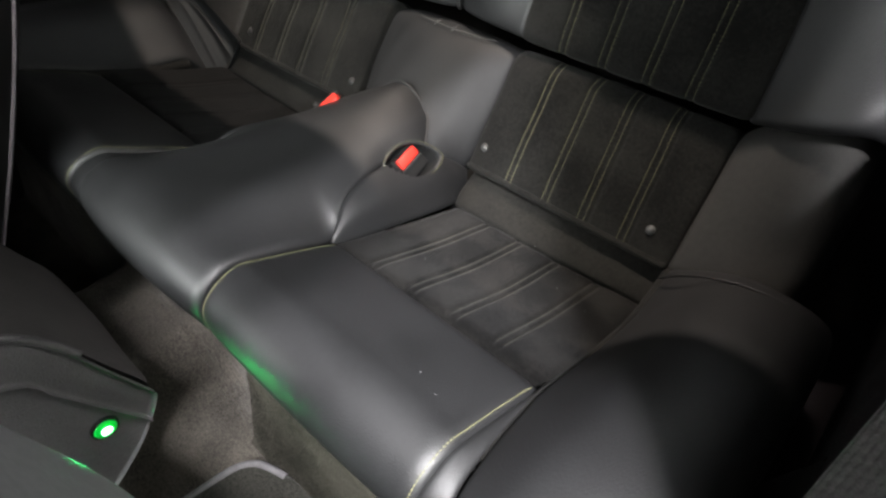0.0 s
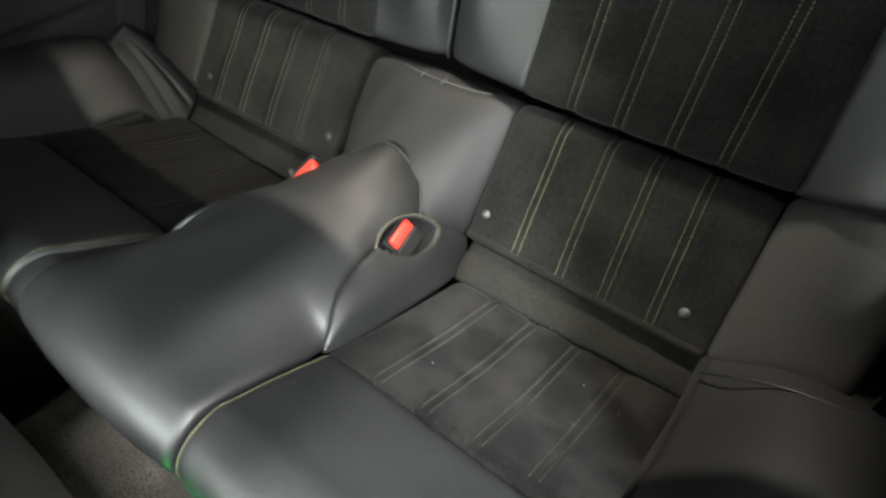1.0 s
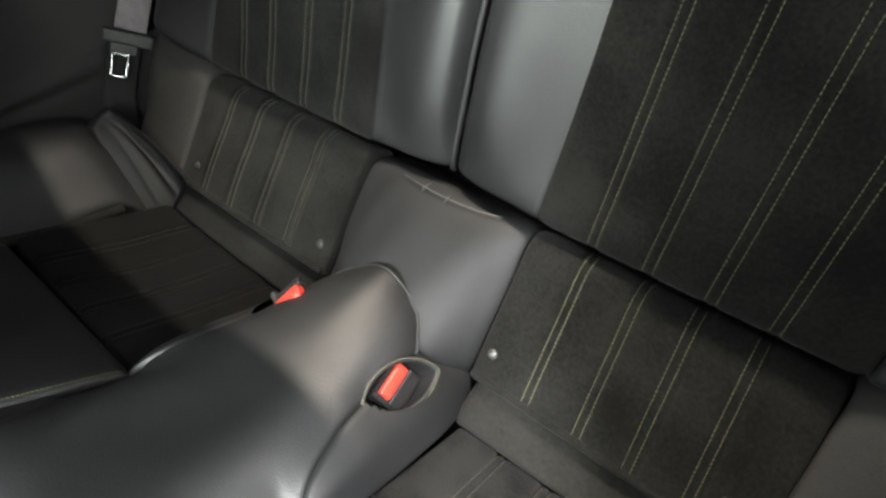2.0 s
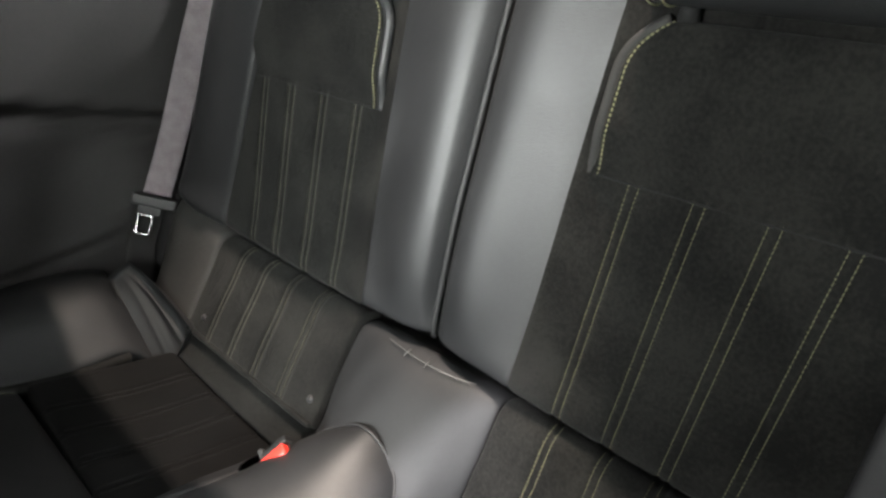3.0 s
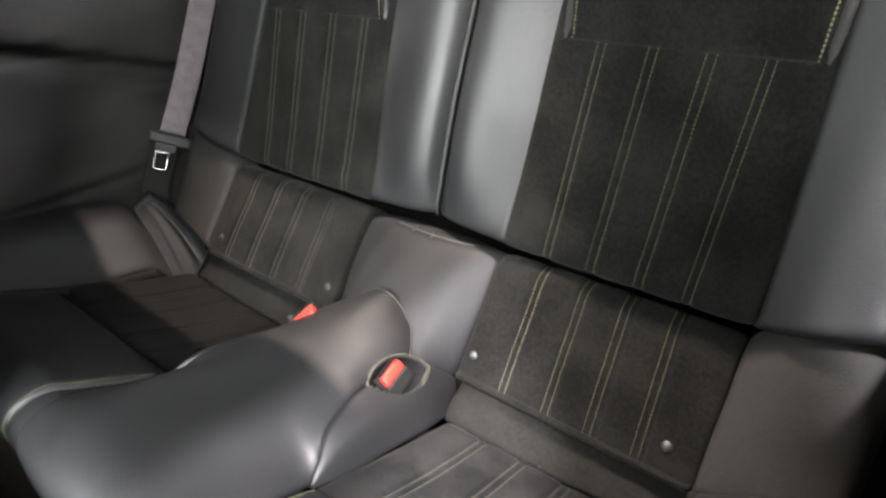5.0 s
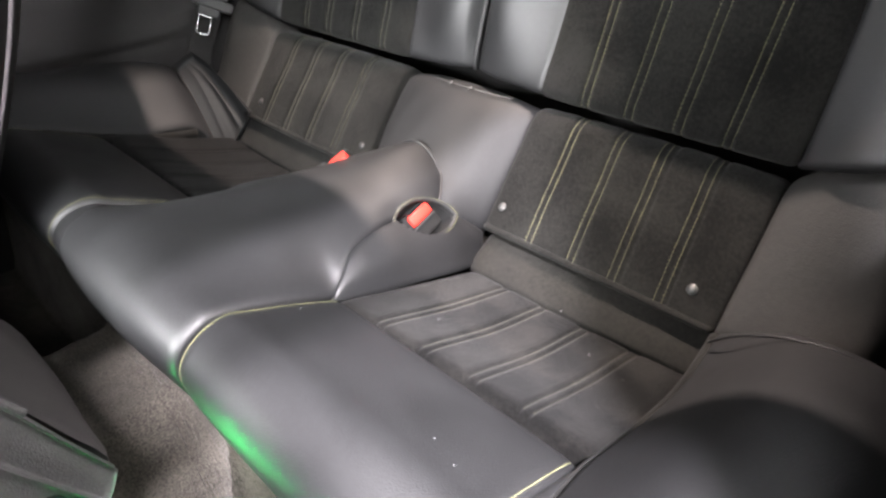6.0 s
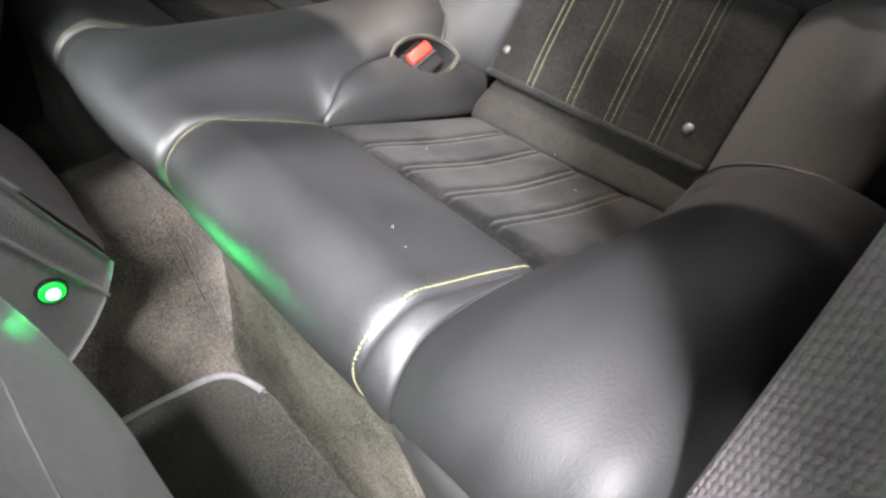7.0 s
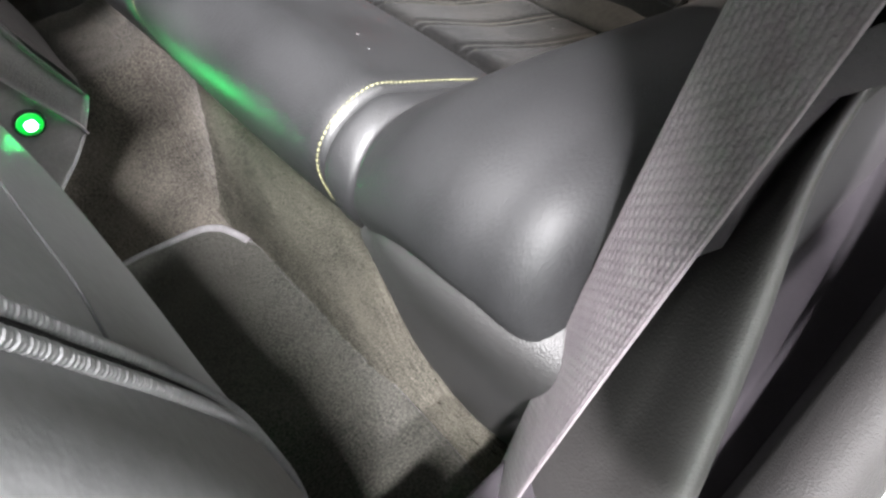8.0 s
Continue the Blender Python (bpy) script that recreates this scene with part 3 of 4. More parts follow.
HALF = [C0, C2]
centre = Panel(Loft([mirror_curve(c) for c in HALF] + [C4] + HALF[::-1], [0, 0.21, 0.5, 0.79, 1]), 0.0, 0.006, 0.014, seams="lrb")
sheet("centre_back", centre, 90, 60, GRAINED_LEATHER, bench, "smooth black leather centre section")
# piping round the rear end of the hump
vs = np.linspace(0.985, 0.985, 60)
p, n = hump.spot(np.linspace(0.0, 1.0, 60), vs)
tube_along("piping", p + n * 0.0012, 0.0016, PIPING, bench)

tube_along("wire", smooth_curve([(-0.045, 0.078, 0.3665), (-0.01, 0.074, 0.3672), (0.02, 0.074, 0.3672), (0.055, 0.080, 0.3655), (0.075, 0.088, 0.364)], 40), 0.0006, SCREW, bench, "thin pale wire along the gap", sides=6)
for x in (-0.012, 0.018):
    tube_along("wire_clip", [(x - 0.0015, 0.069, 0.3655), (x, 0.073, 0.3690), (x + 0.001, 0.080, 0.3700)], 0.0008, SCREW, bench, "small metal clip", sides=6)

# seam at the rear of each outer bolster, with a pleated leather corner on the far one
arc = smooth_curve([(0.392, -0.030, 0.252), (0.415, -0.044, 0.283), (0.445, -0.046, 0.301), (0.478, -0.044, 0.308), (0.510, -0.034, 0.300), (0.53, -0.02, 0.285)], 60)
tube_along("bolster_seam", arc, 0.0013, PIPING, bench, "sunk leather seam")
fold_a = [(-0.518, -0.056, 0.308), (-0.494, -0.061, 0.288), (-0.466, -0.064, 0.248), (-0.428, -0.060, 0.180)]
fold_b = [(-0.516, -0.042, 0.318), (-0.486, -0.036, 0.300), (-0.454, -0.030, 0.262), (-0.412, -0.028, 0.205)]
fold_c = [(-0.514, -0.026, 0.324), (-0.478, -0.014, 0.304), (-0.442, -0.004, 0.276), (-0.400, 0.002, 0.246)]
tube_along("bolster_seam", smooth_curve([(x, y - 0.001, z + 0.002) for x, y, z in fold_a], 40), 0.0014, HOLE, bench, "sunk leather seam")


def pleats(u, v):
    k = ease(v * 1.6 + 0.1) * ease((1 - v) * 3 + 0.2)
    return 0.60 * k * (0.006 * np.exp(-((u - 0.80) / 0.09) ** 2) - 0.006 * np.exp(-((u - 0.64) / 0.05) ** 2) + 0.003 * np.exp(-((u - 0.50) / 0.08) ** 2)
                - 0.002 * np.exp(-((u - 0.40 + 0.15 * v) / 0.045) ** 2) + 0.001 * np.exp(-((u - 0.2) / 0.12) ** 2))


sheet("pleated_corner", Panel(Loft([fold_a, fold_b, fold_c]), 0.003, 0.003, 0.006, extra=pleats), 70, 40, GRAINED_LEATHER, bench, "creased black leather corner", skirt=0.01)

# ---- the two backrests ----
UP = [(0.140, 0.392), (0.116, 0.376), (0.095, 0.375), (0.092, 0.388), (0.104, 0.430), (0.118, 0.487), (0.146, 0.604), (0.162, 0.670), (0.176, 0.725), (0.190, 0.765), (0.215, 0.785), (0.245, 0.788)]
SEAM = [(0.150, 0.392), (0.128, 0.380), (0.108, 0.380), (0.106, 0.394), (0.117, 0.452), (0.133, 0.526), (0.157, 0.610), (0.175, 0.675), (0.188, 0.720), (0.203, 0.765), (0.228, 0.790), (0.258, 0.795)]
BULGE = [(0.130, 0.392), (0.105, 0.372), (0.080, 0.373), (0.074, 0.390), (0.084, 0.440), (0.100, 0.500), (0.132, 0.600), (0.158, 0.675), (0.180, 0.728), (0.204, 0.772), (0.232, 0.792), (0.265, 0.796)]
backs = []
for side in (1, -1):
    back = thing("folding_rear_seat", "black leather folding rear seat back with striped suede middle", "car seat", "rear seat backs", at=(side * 0.25, 0.12, 0.36))

    def skin(curves, at=None):
        return Loft(curves, at, mirrored=side < 0, shear=0.075)

    BACK_STRIPES = (0.170, 0.222, 0.272, 0.3215) if side > 0 else (0.160, 0.214, 0.266, 0.315)
    mid = Panel(skin([at_x(0.108, UP), at_x(0.20, UP), at_x(0.30, UP), at_x(0.389, UP)]), 0.003, 0.005, 0.012, seams="lrb",
                extra=channels([side * s for s in BACK_STRIPES], 0.0043, 0.0016, 0.281, 0.108 if side > 0 else -0.389))
    sheet("back_insert", mid, 290, 70, SUEDE, back, "black suede insert with double olive seams")
    for x in BACK_STRIPES:
        for d in (-0.0043, 0.0043):
            u = (x + d - 0.108) / 0.281
            vs = np.linspace(0.10, 0.60, 120)
            p, n = mid.spot(vs * 0 + (u if side > 0 else 1 - u), vs)
            # same dimmed thread copy on the far backrest
            stitches("stitching", p, n, back, THREAD if side > 0 else SHADED_THREAD, label="olive thread seam")
    rows = []
    for s in np.linspace(0, 1, 11):
        k = math.sqrt(1 - (1 - min(s / 0.30, 1)) ** 2) * (1 - ease((s - 0.30) / 0.70))
        row = []
        for (ys, zs), (yb, zb), (yu, zu) in zip(SEAM, BULGE, UP):
            full = k * float(ease((zu - 0.36) / 0.09) * 0.75 + 0.25)
            row.append((0.004 + 0.107 * s + (0.095 if side > 0 else 0.062) * max(0, zu - 0.40) * s ** 3, ys * (1 - s) + yu * s - 0.019 * full, zs * (1 - s) + zu * s))
        rows.append(row)
    inner = Panel(skin(rows), 0.0, 0.004, 0.010, seams="r" if side > 0 else "l")
    sheet("inner_bolster", inner, 60, 80, LEATHER, back, "smooth black leather inner bolster")
    def raised(z, up):
        return z + up * float(1 - ease((z - 0.375) / 0.09))
    o1 = at_x(0.44, [(y - 0.022, raised(z, 0.018) + 0.004) for y, z in UP])
    o2 = at_x(0.49, [(y - 0.020, raised(z, 0.030) + 0.006) for y, z in UP])
    o3 = at_x(0.522, [(y + 0.018, z + 0.006) for y, z in UP])
    o4 = at_x(0.530, [(y + 0.07, z) for y, z in UP])
    if side < 0:
        o1, o2, o3, o4 = ([(x - d - 0.22 * max(0, z - 0.45), y, z) for x, y, z in o] for o, d in ((o1, 0.010), (o2, 0.025), (o3, 0.034), (o4, 0.036)))
    outer = Panel(skin([[((0.388 - 0.080 * max(0, z - 0.40) if side > 0 else 0.382 - 0.205 * max(0, z - 0.40)), y - (0.002 if side > 0 else 0.002 + 0.035 * max(0, z - 0.40)), z) for y, z in UP], o1, o2, o3, o4], [0, 0.33, 0.66, 0.88, 1]), 0.002, 0.005, 0.010, seams="l" if side > 0 else "r")
    sheet("outer_bolster", outer, 50, 70, LEATHER, back, "smooth black leather outer bolster")
    # plain raised patch under the headrest
    def v_at(z):
        q = np.linspace(0, 1, 400)
        return float(np.interp(z, mid.skin(q * 0 + 0.5, q)[:, 2], q))
    v0, v1 = v_at(0.606), v_at(0.727)

    class Patch:
        def __init__(self, lift):
            self.lift = lift

        def __call__(self, u, v):
            u, v = np.broadcast_arrays(np.asarray(u, float), np.asarray(v, float))
            x = 0.131 + u * (0.363 - 0.131)
            shrink = np.clip((v - 0.66) / 0.34, 0, 1) ** 2.4 * 0.030
            x = x + (0.5 - u) * 2 * shrink
            if side < 0:
                x = -(0.131 + (1 - u) * (0.363 - 0.131) + (u - 0.5) * 2 * shrink)
            w = (x - (0.108 if side > 0 else -0.389)) / 0.281
            p = mid.skin(w, v0 + v * (v1 - v0))
            n = mid.normal(w, v0 + v * (v1 - v0), mid.skin)
            return p + n * (0.0012 + self.lift * ease(v / 0.35))[..., None]
    patch = Panel(Patch(0.010), 0.002, 0.003, 0.008, seams="lrt")
    sheet("suede_patch", patch, 50, 36, SUEDE, back, "plain black suede patch", skirt=0.002)
    us = np.linspace(0.01, 0.99, 40)
    p, n = patch.spot(us, us * 0 + 0.002)
    tube_along("patch_seam", p + n * 0.0008, 0.0010, HOLE, back, "dark sunk seam")
    edge = Panel(Patch(0.0085), 0.0, 0.0, 0.01)
    for u in (0.0, 1.0):
        vs = np.linspace(0.0, 1, 40)
        p, n = edge.spot(vs * 0 + u, vs)
        tube_along("patch_edge", p - n * 0.004 + np.array([(0.003 if u > 0.5 else -0.003), 0, 0]), 0.0058 if side < 0 else 0.0050, LEATHER if side < 0 else FLANK_LEATHER, back, "turned edge of the patch", ups=n)
        us = vs * 0 + (0.022 if u < 0.5 else 0.978)
        p, n = patch.spot(us, vs)
        stitches("stitching", p, n, back, label="olive thread seam", lift=0.0006, width=0.0009)
    backs.append(back)
# piping between the two backrests
tube_along("seam_piping", smooth_curve([(0.075 * (z - 0.371), y - 0.004, z) for y, z in SEAM[2:]], 80), 0.0034, PIPING, backs[0], "thin black piping")

# ---- headrests ----
def headrest(side):
    h = thing("headrest", "unseen black leather headrest added to block light with stitched ends on two posts", "headrest", "headrests", at=(side * 0.243 + 0.032, 0.185, 0.75))
    prof = [(0.185 + 0.050 * math.cos(t) * (1.15 if math.cos(t) < 0 else 0.9), 0.818 + (0.072 if math.sin(t) > 0 else 0.079) * math.sin(t)) for t in np.linspace(0, 2 * math.pi, 25)]
    prof = [(y + (z - 0.818) * 0.22, z) for y, z in prof]
    half = 0.114
    cx = 0.243 * side + 0.032

    def ring(x, k):
        return [(x, 0.185 + (y - 0.185) * k, 0.818 + (z - 0.818) * k) for y, z in prof]
    xs = [(-1.0, 0.45), (-1.0, 0.70), (-0.985, 0.86), (-0.94, 0.95), (-0.86, 0.99), (-0.5, 1.0), (0, 1.0), (0.5, 1.0), (0.86, 0.99), (0.94, 0.95), (0.985, 0.86), (1.0, 0.70), (1.0, 0.45)]
    verts, faces = [], []
    for a, k in xs:
        verts += smooth_curve(ring(cx + a * half, k), 49)[:48].tolist()
    m = 48
    for r in range(len(xs) - 1):
        for i in range(m):
            faces.append((r * m + i, r * m + (i + 1) % m, (r + 1) * m + (i + 1) % m, (r + 1) * m + i))
    faces.append(tuple(reversed(range(m))))
    faces.append(tuple((len(xs) - 1) * m + i for i in range(m)))
    pad = mesh_object("pad", verts, faces, LEATHER, h, "smooth black leather pad")
    for a in (-0.90, -0.80, 0.80, 0.90):
        c = smooth_curve(ring(cx + a * half, 1.0), 120)
        n = c - np.array([cx + a * half, 0.185, 0.818])
        n /= np.linalg.norm(n, axis=1, keepdims=True)
        stitches("stitching", c, n, pad, pitch=0.0048, length=0.0036, width=0.0010, lift=0.0006)
    for dx in (-0.08, 0.08):
        tube_along("post", [(cx + dx, 0.183, 0.715), (cx + dx, 0.186, 0.765)], 0.006, CHROME, h, "chrome post")
        tube_along("collar", [(cx + dx, 0.172, 0.728), (cx + dx, 0.173, 0.738), (cx + dx, 0.174, 0.742)], [0.0082, 0.0078, 0.0062], HOLE, h, "black plastic collar", sides=16)
    return h


for side in (1, -1):
    headrest(side)

# ---- belt buckles in their pods ----
for side in (1, -1):
    s3 = np.array([side, 1, 1])
    b = thing("belt_buckle", "black belt buckle with red release button in a pod", "belt buckle", "rear belt buckles", at=tuple(EYE_C * s3))
    ea, eb = Vector(EYE_A * s3).normalized(), Vector(EYE_B * s3).normalized()
    nn = Vector(EYE_N * s3).normalized()
    long = (ea * 0.029 + eb * 0.0185).normalized()
    short = (ea * 0.0114 - eb * 0.0070)
    short = (short - long * short.dot(long)).normalized()
    turn = Matrix((long, short, nn if long.cross(short).dot(nn) > 0 else -nn)).transposed().to_4x4()
    c = Vector(EYE_C * s3) + ea * (-0.095 * 0.0407) + eb * (0.26 * 0.022)
    if side < 0:
        long = Vector((0.015, 0.027, 0.023)).normalized()
        nn = Vector((0.20, -0.12, 0.95))
        nn = (nn - long * nn.dot(long)).normalized()
        short = nn.cross(long)
        if short.x > 0:
            short = -short
        turn = Matrix((long, short, nn if long.cross(short).dot(nn) > 0 else -nn)).transposed().to_4x4()
        c = Vector((-0.060, -0.0830, 0.2960))
    box_mesh("housing", (0.044, 0.036, 0.030) if side > 0 else (0.036, 0.024, 0.030), c - nn * 0.0185 + short * 0.007, HOLE, b, "black plastic housing", 0.004, turn=turn)
    box_mesh("release_button", (0.034, 0.0130, 0.014), c - nn * (0.006 if side > 0 else 0.002), RED, b, "glossy red push button", 0.0028, turn=turn)
    box_mesh("slot_plate", (0.038, 0.0026, 0.012), c - nn * 0.0062 + short * 0.0088, PLASTIC, b, "grey plastic bar beside the slot", 0.0011, turn=turn)
    if side < 0:
        for k in range(5):
            box_mesh("grip_rib", (0.0030, 0.008, 0.004), c - nn * 0.0035 + short * 0.0085 + long * (k - 2) * 0.0058, PLASTIC, b, "small grey grip rib", 0.0008, turn=turn)
    box_mesh("slot_end", (0.006, 0.016, 0.008), c - nn * 0.008 + short * 0.017 - long * 0.017, PLASTIC, b, "grey plastic slot end", 0.002, turn=turn)

# ---- carpeted floor with its tunnel and the step under the bench ----


def carpet_surface(u, v):
    """u across the car, v from the front of the floor, up the step under the bench."""
    x = -0.62 + 1.215 * u
    z0 = 0.022 + 0.185 * (1 - ease((np.where(x > 0, x - 0.045, -x - 0.085)) / 0.065))
    y_floor = -1.6 + (1.6 - 0.382) * np.clip(v / 0.7, 0, 1)
    w = np.clip((v - 0.7) / 0.3, 0, 1)
    y = y_floor + w * 0.052
    z = z0 + (np.maximum(0.255 - 0.170 * ease((x - 0.375) / 0.04) - 0.050 * ease((x - 0.41) / 0.06) - z0, 0.0)) * ease(w) ** 0.9
    return np.stack([x, y, z], axis=-1)


nu, nv = 180, 150
us = np.linspace(0, 1, nu)
vs = np.concatenate([np.linspace(0, 0.5, 30)[:-1], np.linspace(0.5, 1, nv - 29)])
uu, vv = np.meshgrid(us, vs)
pts = carpet_surface(uu, vv).reshape(-1, 3)
rng = np.random.RandomState(3)
pts[:, 2] += np.array([noise.noise(Vector(p) * 9.0) for p in pts]) * 0.004
pts += rng.normal(0, 0.0006, pts.shape)
faces = [(j * nu + i, j * nu + i + 1, (j + 1) * nu + i + 1, (j + 1) * nu + i) for j in range(nv - 1) for i in range(nu - 1)]
floor = mesh_object("floor", pts, faces, CARPET)
# the riser gets a darker carpet copy in place of a cast shadow
floor.data.materials.append(SHADED_RISER)
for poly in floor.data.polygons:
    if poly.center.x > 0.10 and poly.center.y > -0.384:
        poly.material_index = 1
tagged(floor, "worn dark grey car carpet over the tunnel", "carpet", kind="structure")

# floor mat with a bound edge
mat_thing = thing("floor_mat", "dark grey pile floor mat with a grey bound edge", "floor mat", at=(0.3, -0.5, 0.03))
outline = smooth_curve([(0.100, -0.62), (0.101, -0.56), (0.104, -0.49), (0.111, -0.43), (0.118, -0.406), (0.138, -0.3890), (0.20, -0.3765), (0.36, -0.3735), (0.50, -0.3745), (0.55, -0.384), (0.570, -0.41), (0.578, -0.46), (0.575, -0.62), (0.56, -0.85), (0.11, -0.85)], 160)
centre_xy = np.array([0.30, -0.60])
verts, faces = [], []
rings = 14
for r in range(rings):
    k = 1 - (r / rings) ** 1.5
    for x, y in outline:
        q = centre_xy + (np.array([x, y]) - centre_xy) * k
        verts.append((q[0], q[1], 0.0355 + 0.002 * noise.noise(Vector((q[0] * 20, q[1] * 20, 0)))))
m = len(outline)
for r in range(rings - 1):
    for i in range(m):
        a, b = r * m + i, r * m + (i + 1) % m
        faces.append((a, b, b + m, a + m))
faces.append(tuple((rings - 1) * m + i for i in range(m)))
mesh_object("mat_body", verts, faces, MATPILE, mat_thing, "worn dark grey pile")
corner = int(np.argmin(np.hypot(outline[:, 0] - 0.170, outline[:, 1] + 0.379)))
tube_along("binding", [(x, y, 0.0355) for x, y in outline[:corner + 1]], 0.0042, BINDING, mat_thing, "light grey bound edge")
# rest of the binding in dark pile colour, shade painted into it
tube_along("binding", [(x, y, 0.0335) for x, y in outline[corner:]], 0.0032, MATPILE, mat_thing, "bound edge darkened as if in shade")

pan = box_mesh("floor_pan", (1.36, 2.2, 0.04), (0, -0.72, -0.03), HOLE, bevel=0.004)
tagged(pan, "black floor pan under the carpet", "floor", kind="structure")

# plastic sill trim beneath the near bolster
sill = thing("sill_trim", "black grained plastic trim below the side bolster", "car trim", at=(0.5, -0.33, 0.03))
t0 = [(0.394, -0.325, 0.262), (0.391, -0.350, 0.250), (0.388, -0.366, 0.232), (0.385, -0.362, 0.205), (0.383, -0.354, 0.170)]
t1 = [(0.43, -0.310, 0.278), (0.43, -0.350, 0.270), (0.428, -0.373, 0.254), (0.420, -0.360, 0.175), (0.410, -0.344, 0.070)]
t2 = [(0.50, -0.285, 0.297), (0.50, -0.350, 0.286), (0.498, -0.379, 0.266), (0.488, -0.358, 0.165), (0.475, -0.338, 0.025)]
t3 = [(0.56, -0.265, 0.296), (0.56, -0.342, 0.280), (0.56, -0.372, 0.258), (0.56, -0.348, 0.15), (0.56, -0.325, 0.015)]
sheet("trim_shell", Panel(Loft([[p for p in reversed(c)] for c in (t0, t1, t2, t3)]), 0.002, 0.003, 0.010, seams="lb"), 60, 50, SILLPLASTIC, sill, skirt=0.01)
n0 = [(0.548, -0.385, 0.130), (0.550, -0.365, 0.185), (0.552, -0.330, 0.222), (0.550, -0.270, 0.246), (0.547, -0.19, 0.262)]
n1 = [(0.602, -0.405, 0.165), (0.598, -0.374, 0.220), (0.588, -0.322, 0.262), (0.572, -0.255, 0.296), (0.564, -0.19, 0.318)]
n2 = [(0.642, -0.405, 0.205), (0.633, -0.366, 0.244), (0.612, -0.306, 0.286), (0.588, -0.240, 0.328), (0.580, -0.19, 0.356)]
n3 = [(0.626, -0.405, 0.100), (0.617, -0.360, 0.130), (0.598, -0.300, 0.160), (0.578, -0.230, 0.200), (0.572, -0.19, 0.230)]
sheet("trim_top", Panel(Loft([n0, n1, n2, n3], [0, 0.4, 0.75, 1]), 0.003, 0.006, 0.012, seams="l"), 50, 50, SCUFF, sill, "dark grained side trim", skirt=0.01)

# pillar base and threshold on the near side
sill_run = [(-0.95, 0.0), (-0.40, 0.0), (-0.25, 0.015), (-0.10, 0.06), (0.05, 0.14)]
sill_curves = [[(x - 0.02 * max(0.0, y + 0.25), y, z + rise) for y, rise in sill_run] for x, z in ((0.646, 0.06), (0.645, 0.19), (0.652, 0.222), (0.668, 0.236), (0.684, 0.228), (0.694, 0.195), (0.700, 0.02))]
seal = box_mesh("door_seal", (0.11, 1.1, 0.12), (0.600, -0.42, 0.105), SEAL, bevel=0.006)
tagged(seal, "black rubber seal in the door gap", "rubber seal", kind="structure")
thresh = sheet("trim", Panel(Loft(sill_curves), 0.001, 0.0, 0.01, seams=""), 40, 40, TRIM, None, skirt=0.01)
tagged(thresh, "dark grey threshold trim by the open door", "car trim", kind="structure")

# ---- centre console with a green lamp ----
console = thing("centre_console", "black grained plastic centre console with a green foot lamp", "console", at=(0, -0.6, 0.15))


LIP = [(-0.443, 0.229), (-0.461, 0.275), (-0.475, 0.314), (-0.485, 0.338), (-0.506, 0.366), (-0.65, 0.388), (-1.2, 0.39)]
GROOVE = [(-0.457, 0.203), (-0.477, 0.243), (-0.490, 0.270), (-0.503, 0.296), (-0.527, 0.330), (-0.65, 0.352), (-1.2, 0.352)]
HEEL = [(-0.459, 0.199), (-0.474, 0.181), (-0.487, 0.169), (-0.511, 0.150), (-0.60, 0.09), (-0.80, 0.05), (-1.2, 0.05)]
sheet("side_panel", Panel(Loft([at_x(0.1125, [(y, z - 0.0025) for y, z in GROOVE]), at_x(0.1120, HEEL)]), 0.0, 0.0015, 0.003), 30, 70, CONSOLE, console, "grained black side panel", skirt=0.003)
sheet("side_rail", Panel(Loft([at_x(0.1122, LIP), at_x(0.1142, [((a + c) / 2, (b + d) / 2) for (a, b), (c, d) in zip(LIP, GROOVE)]), at_x(0.1130, GROOVE)]), 0.0, 0.0015, 0.003), 30, 80, CONSOLE, console, "grained side rail", skirt=0.004)
tube_along("rail_groove", smooth_curve(at_x(0.1112, GROOVE), 90), 0.0014, HOLE, console, "dark groove under the rail")
tube_along("rail_lip", smooth_curve([(0.1125, y - 0.001, z + 0.001) for y, z in LIP[:3]], 40), 0.0016, CONSOLE, console, "thin ledge on the rail")
tube_along("rail_lip", smooth_curve([(0.1135, -0.474, 0.317), (0.1135, -0.486, 0.342), (0.1135, -0.506, 0.368), (0.1135, -0.53, 0.374), (0.1135, -0.65, 0.392)], 50), 0.0034, CONSOLE, console, "thick ledge on the rail")
box_mesh("trim_clip", (0.0022, 0.0016, 0.0030), (0.1125, -0.4600, 0.2010), SCREW, console, "tiny pale clip", 0.0005, 2)
top = []
for x, d in ((-0.112, 0.010), (-0.100, 0.003), (-0.06, 0.0), (0.0, -0.002), (0.06, 0.0), (0.098, 0.0), (0.110, 0.003)):
    top.append([(x, -0.56, 0.10), (x, -0.505, 0.158), (x, -0.463 - d, 0.196), (x, -0.443 - d, 0.224), (x, -0.441 - d, 0.242), (x, -0.455 - d, 0.279 - d), (x, -0.474, 0.320 - d), (x, -0.489, 0.345 - d), (x, -0.53, 0.369 - d), (x, -0.65, 0.384 - d), (x, -1.2, 0.39 - d)])
sheet("console_top", Panel(Loft(top), 0.002, 0.002, 0.01, seams=""), 40, 80, PADDED, console, "dark padded console top", skirt=0.0)
bm = bmesh.new()
bmesh.ops.create_cone(bm, cap_ends=True, segments=28, radius1=0.0130, radius2=0.0115, depth=0.006)
bmesh.ops.transform(bm, matrix=Matrix.Translation((0.1125, -0.4905, 0.2262)) @ pose(0, 0, 0, 0, 90, 0), verts=bm.verts)
me = bpy.data.meshes.new("lamp_ring")
bm.to_mesh(me)
bm.free()
me.materials.append(HOLE)
ob = new("lamp_ring", me)
ob.parent = console
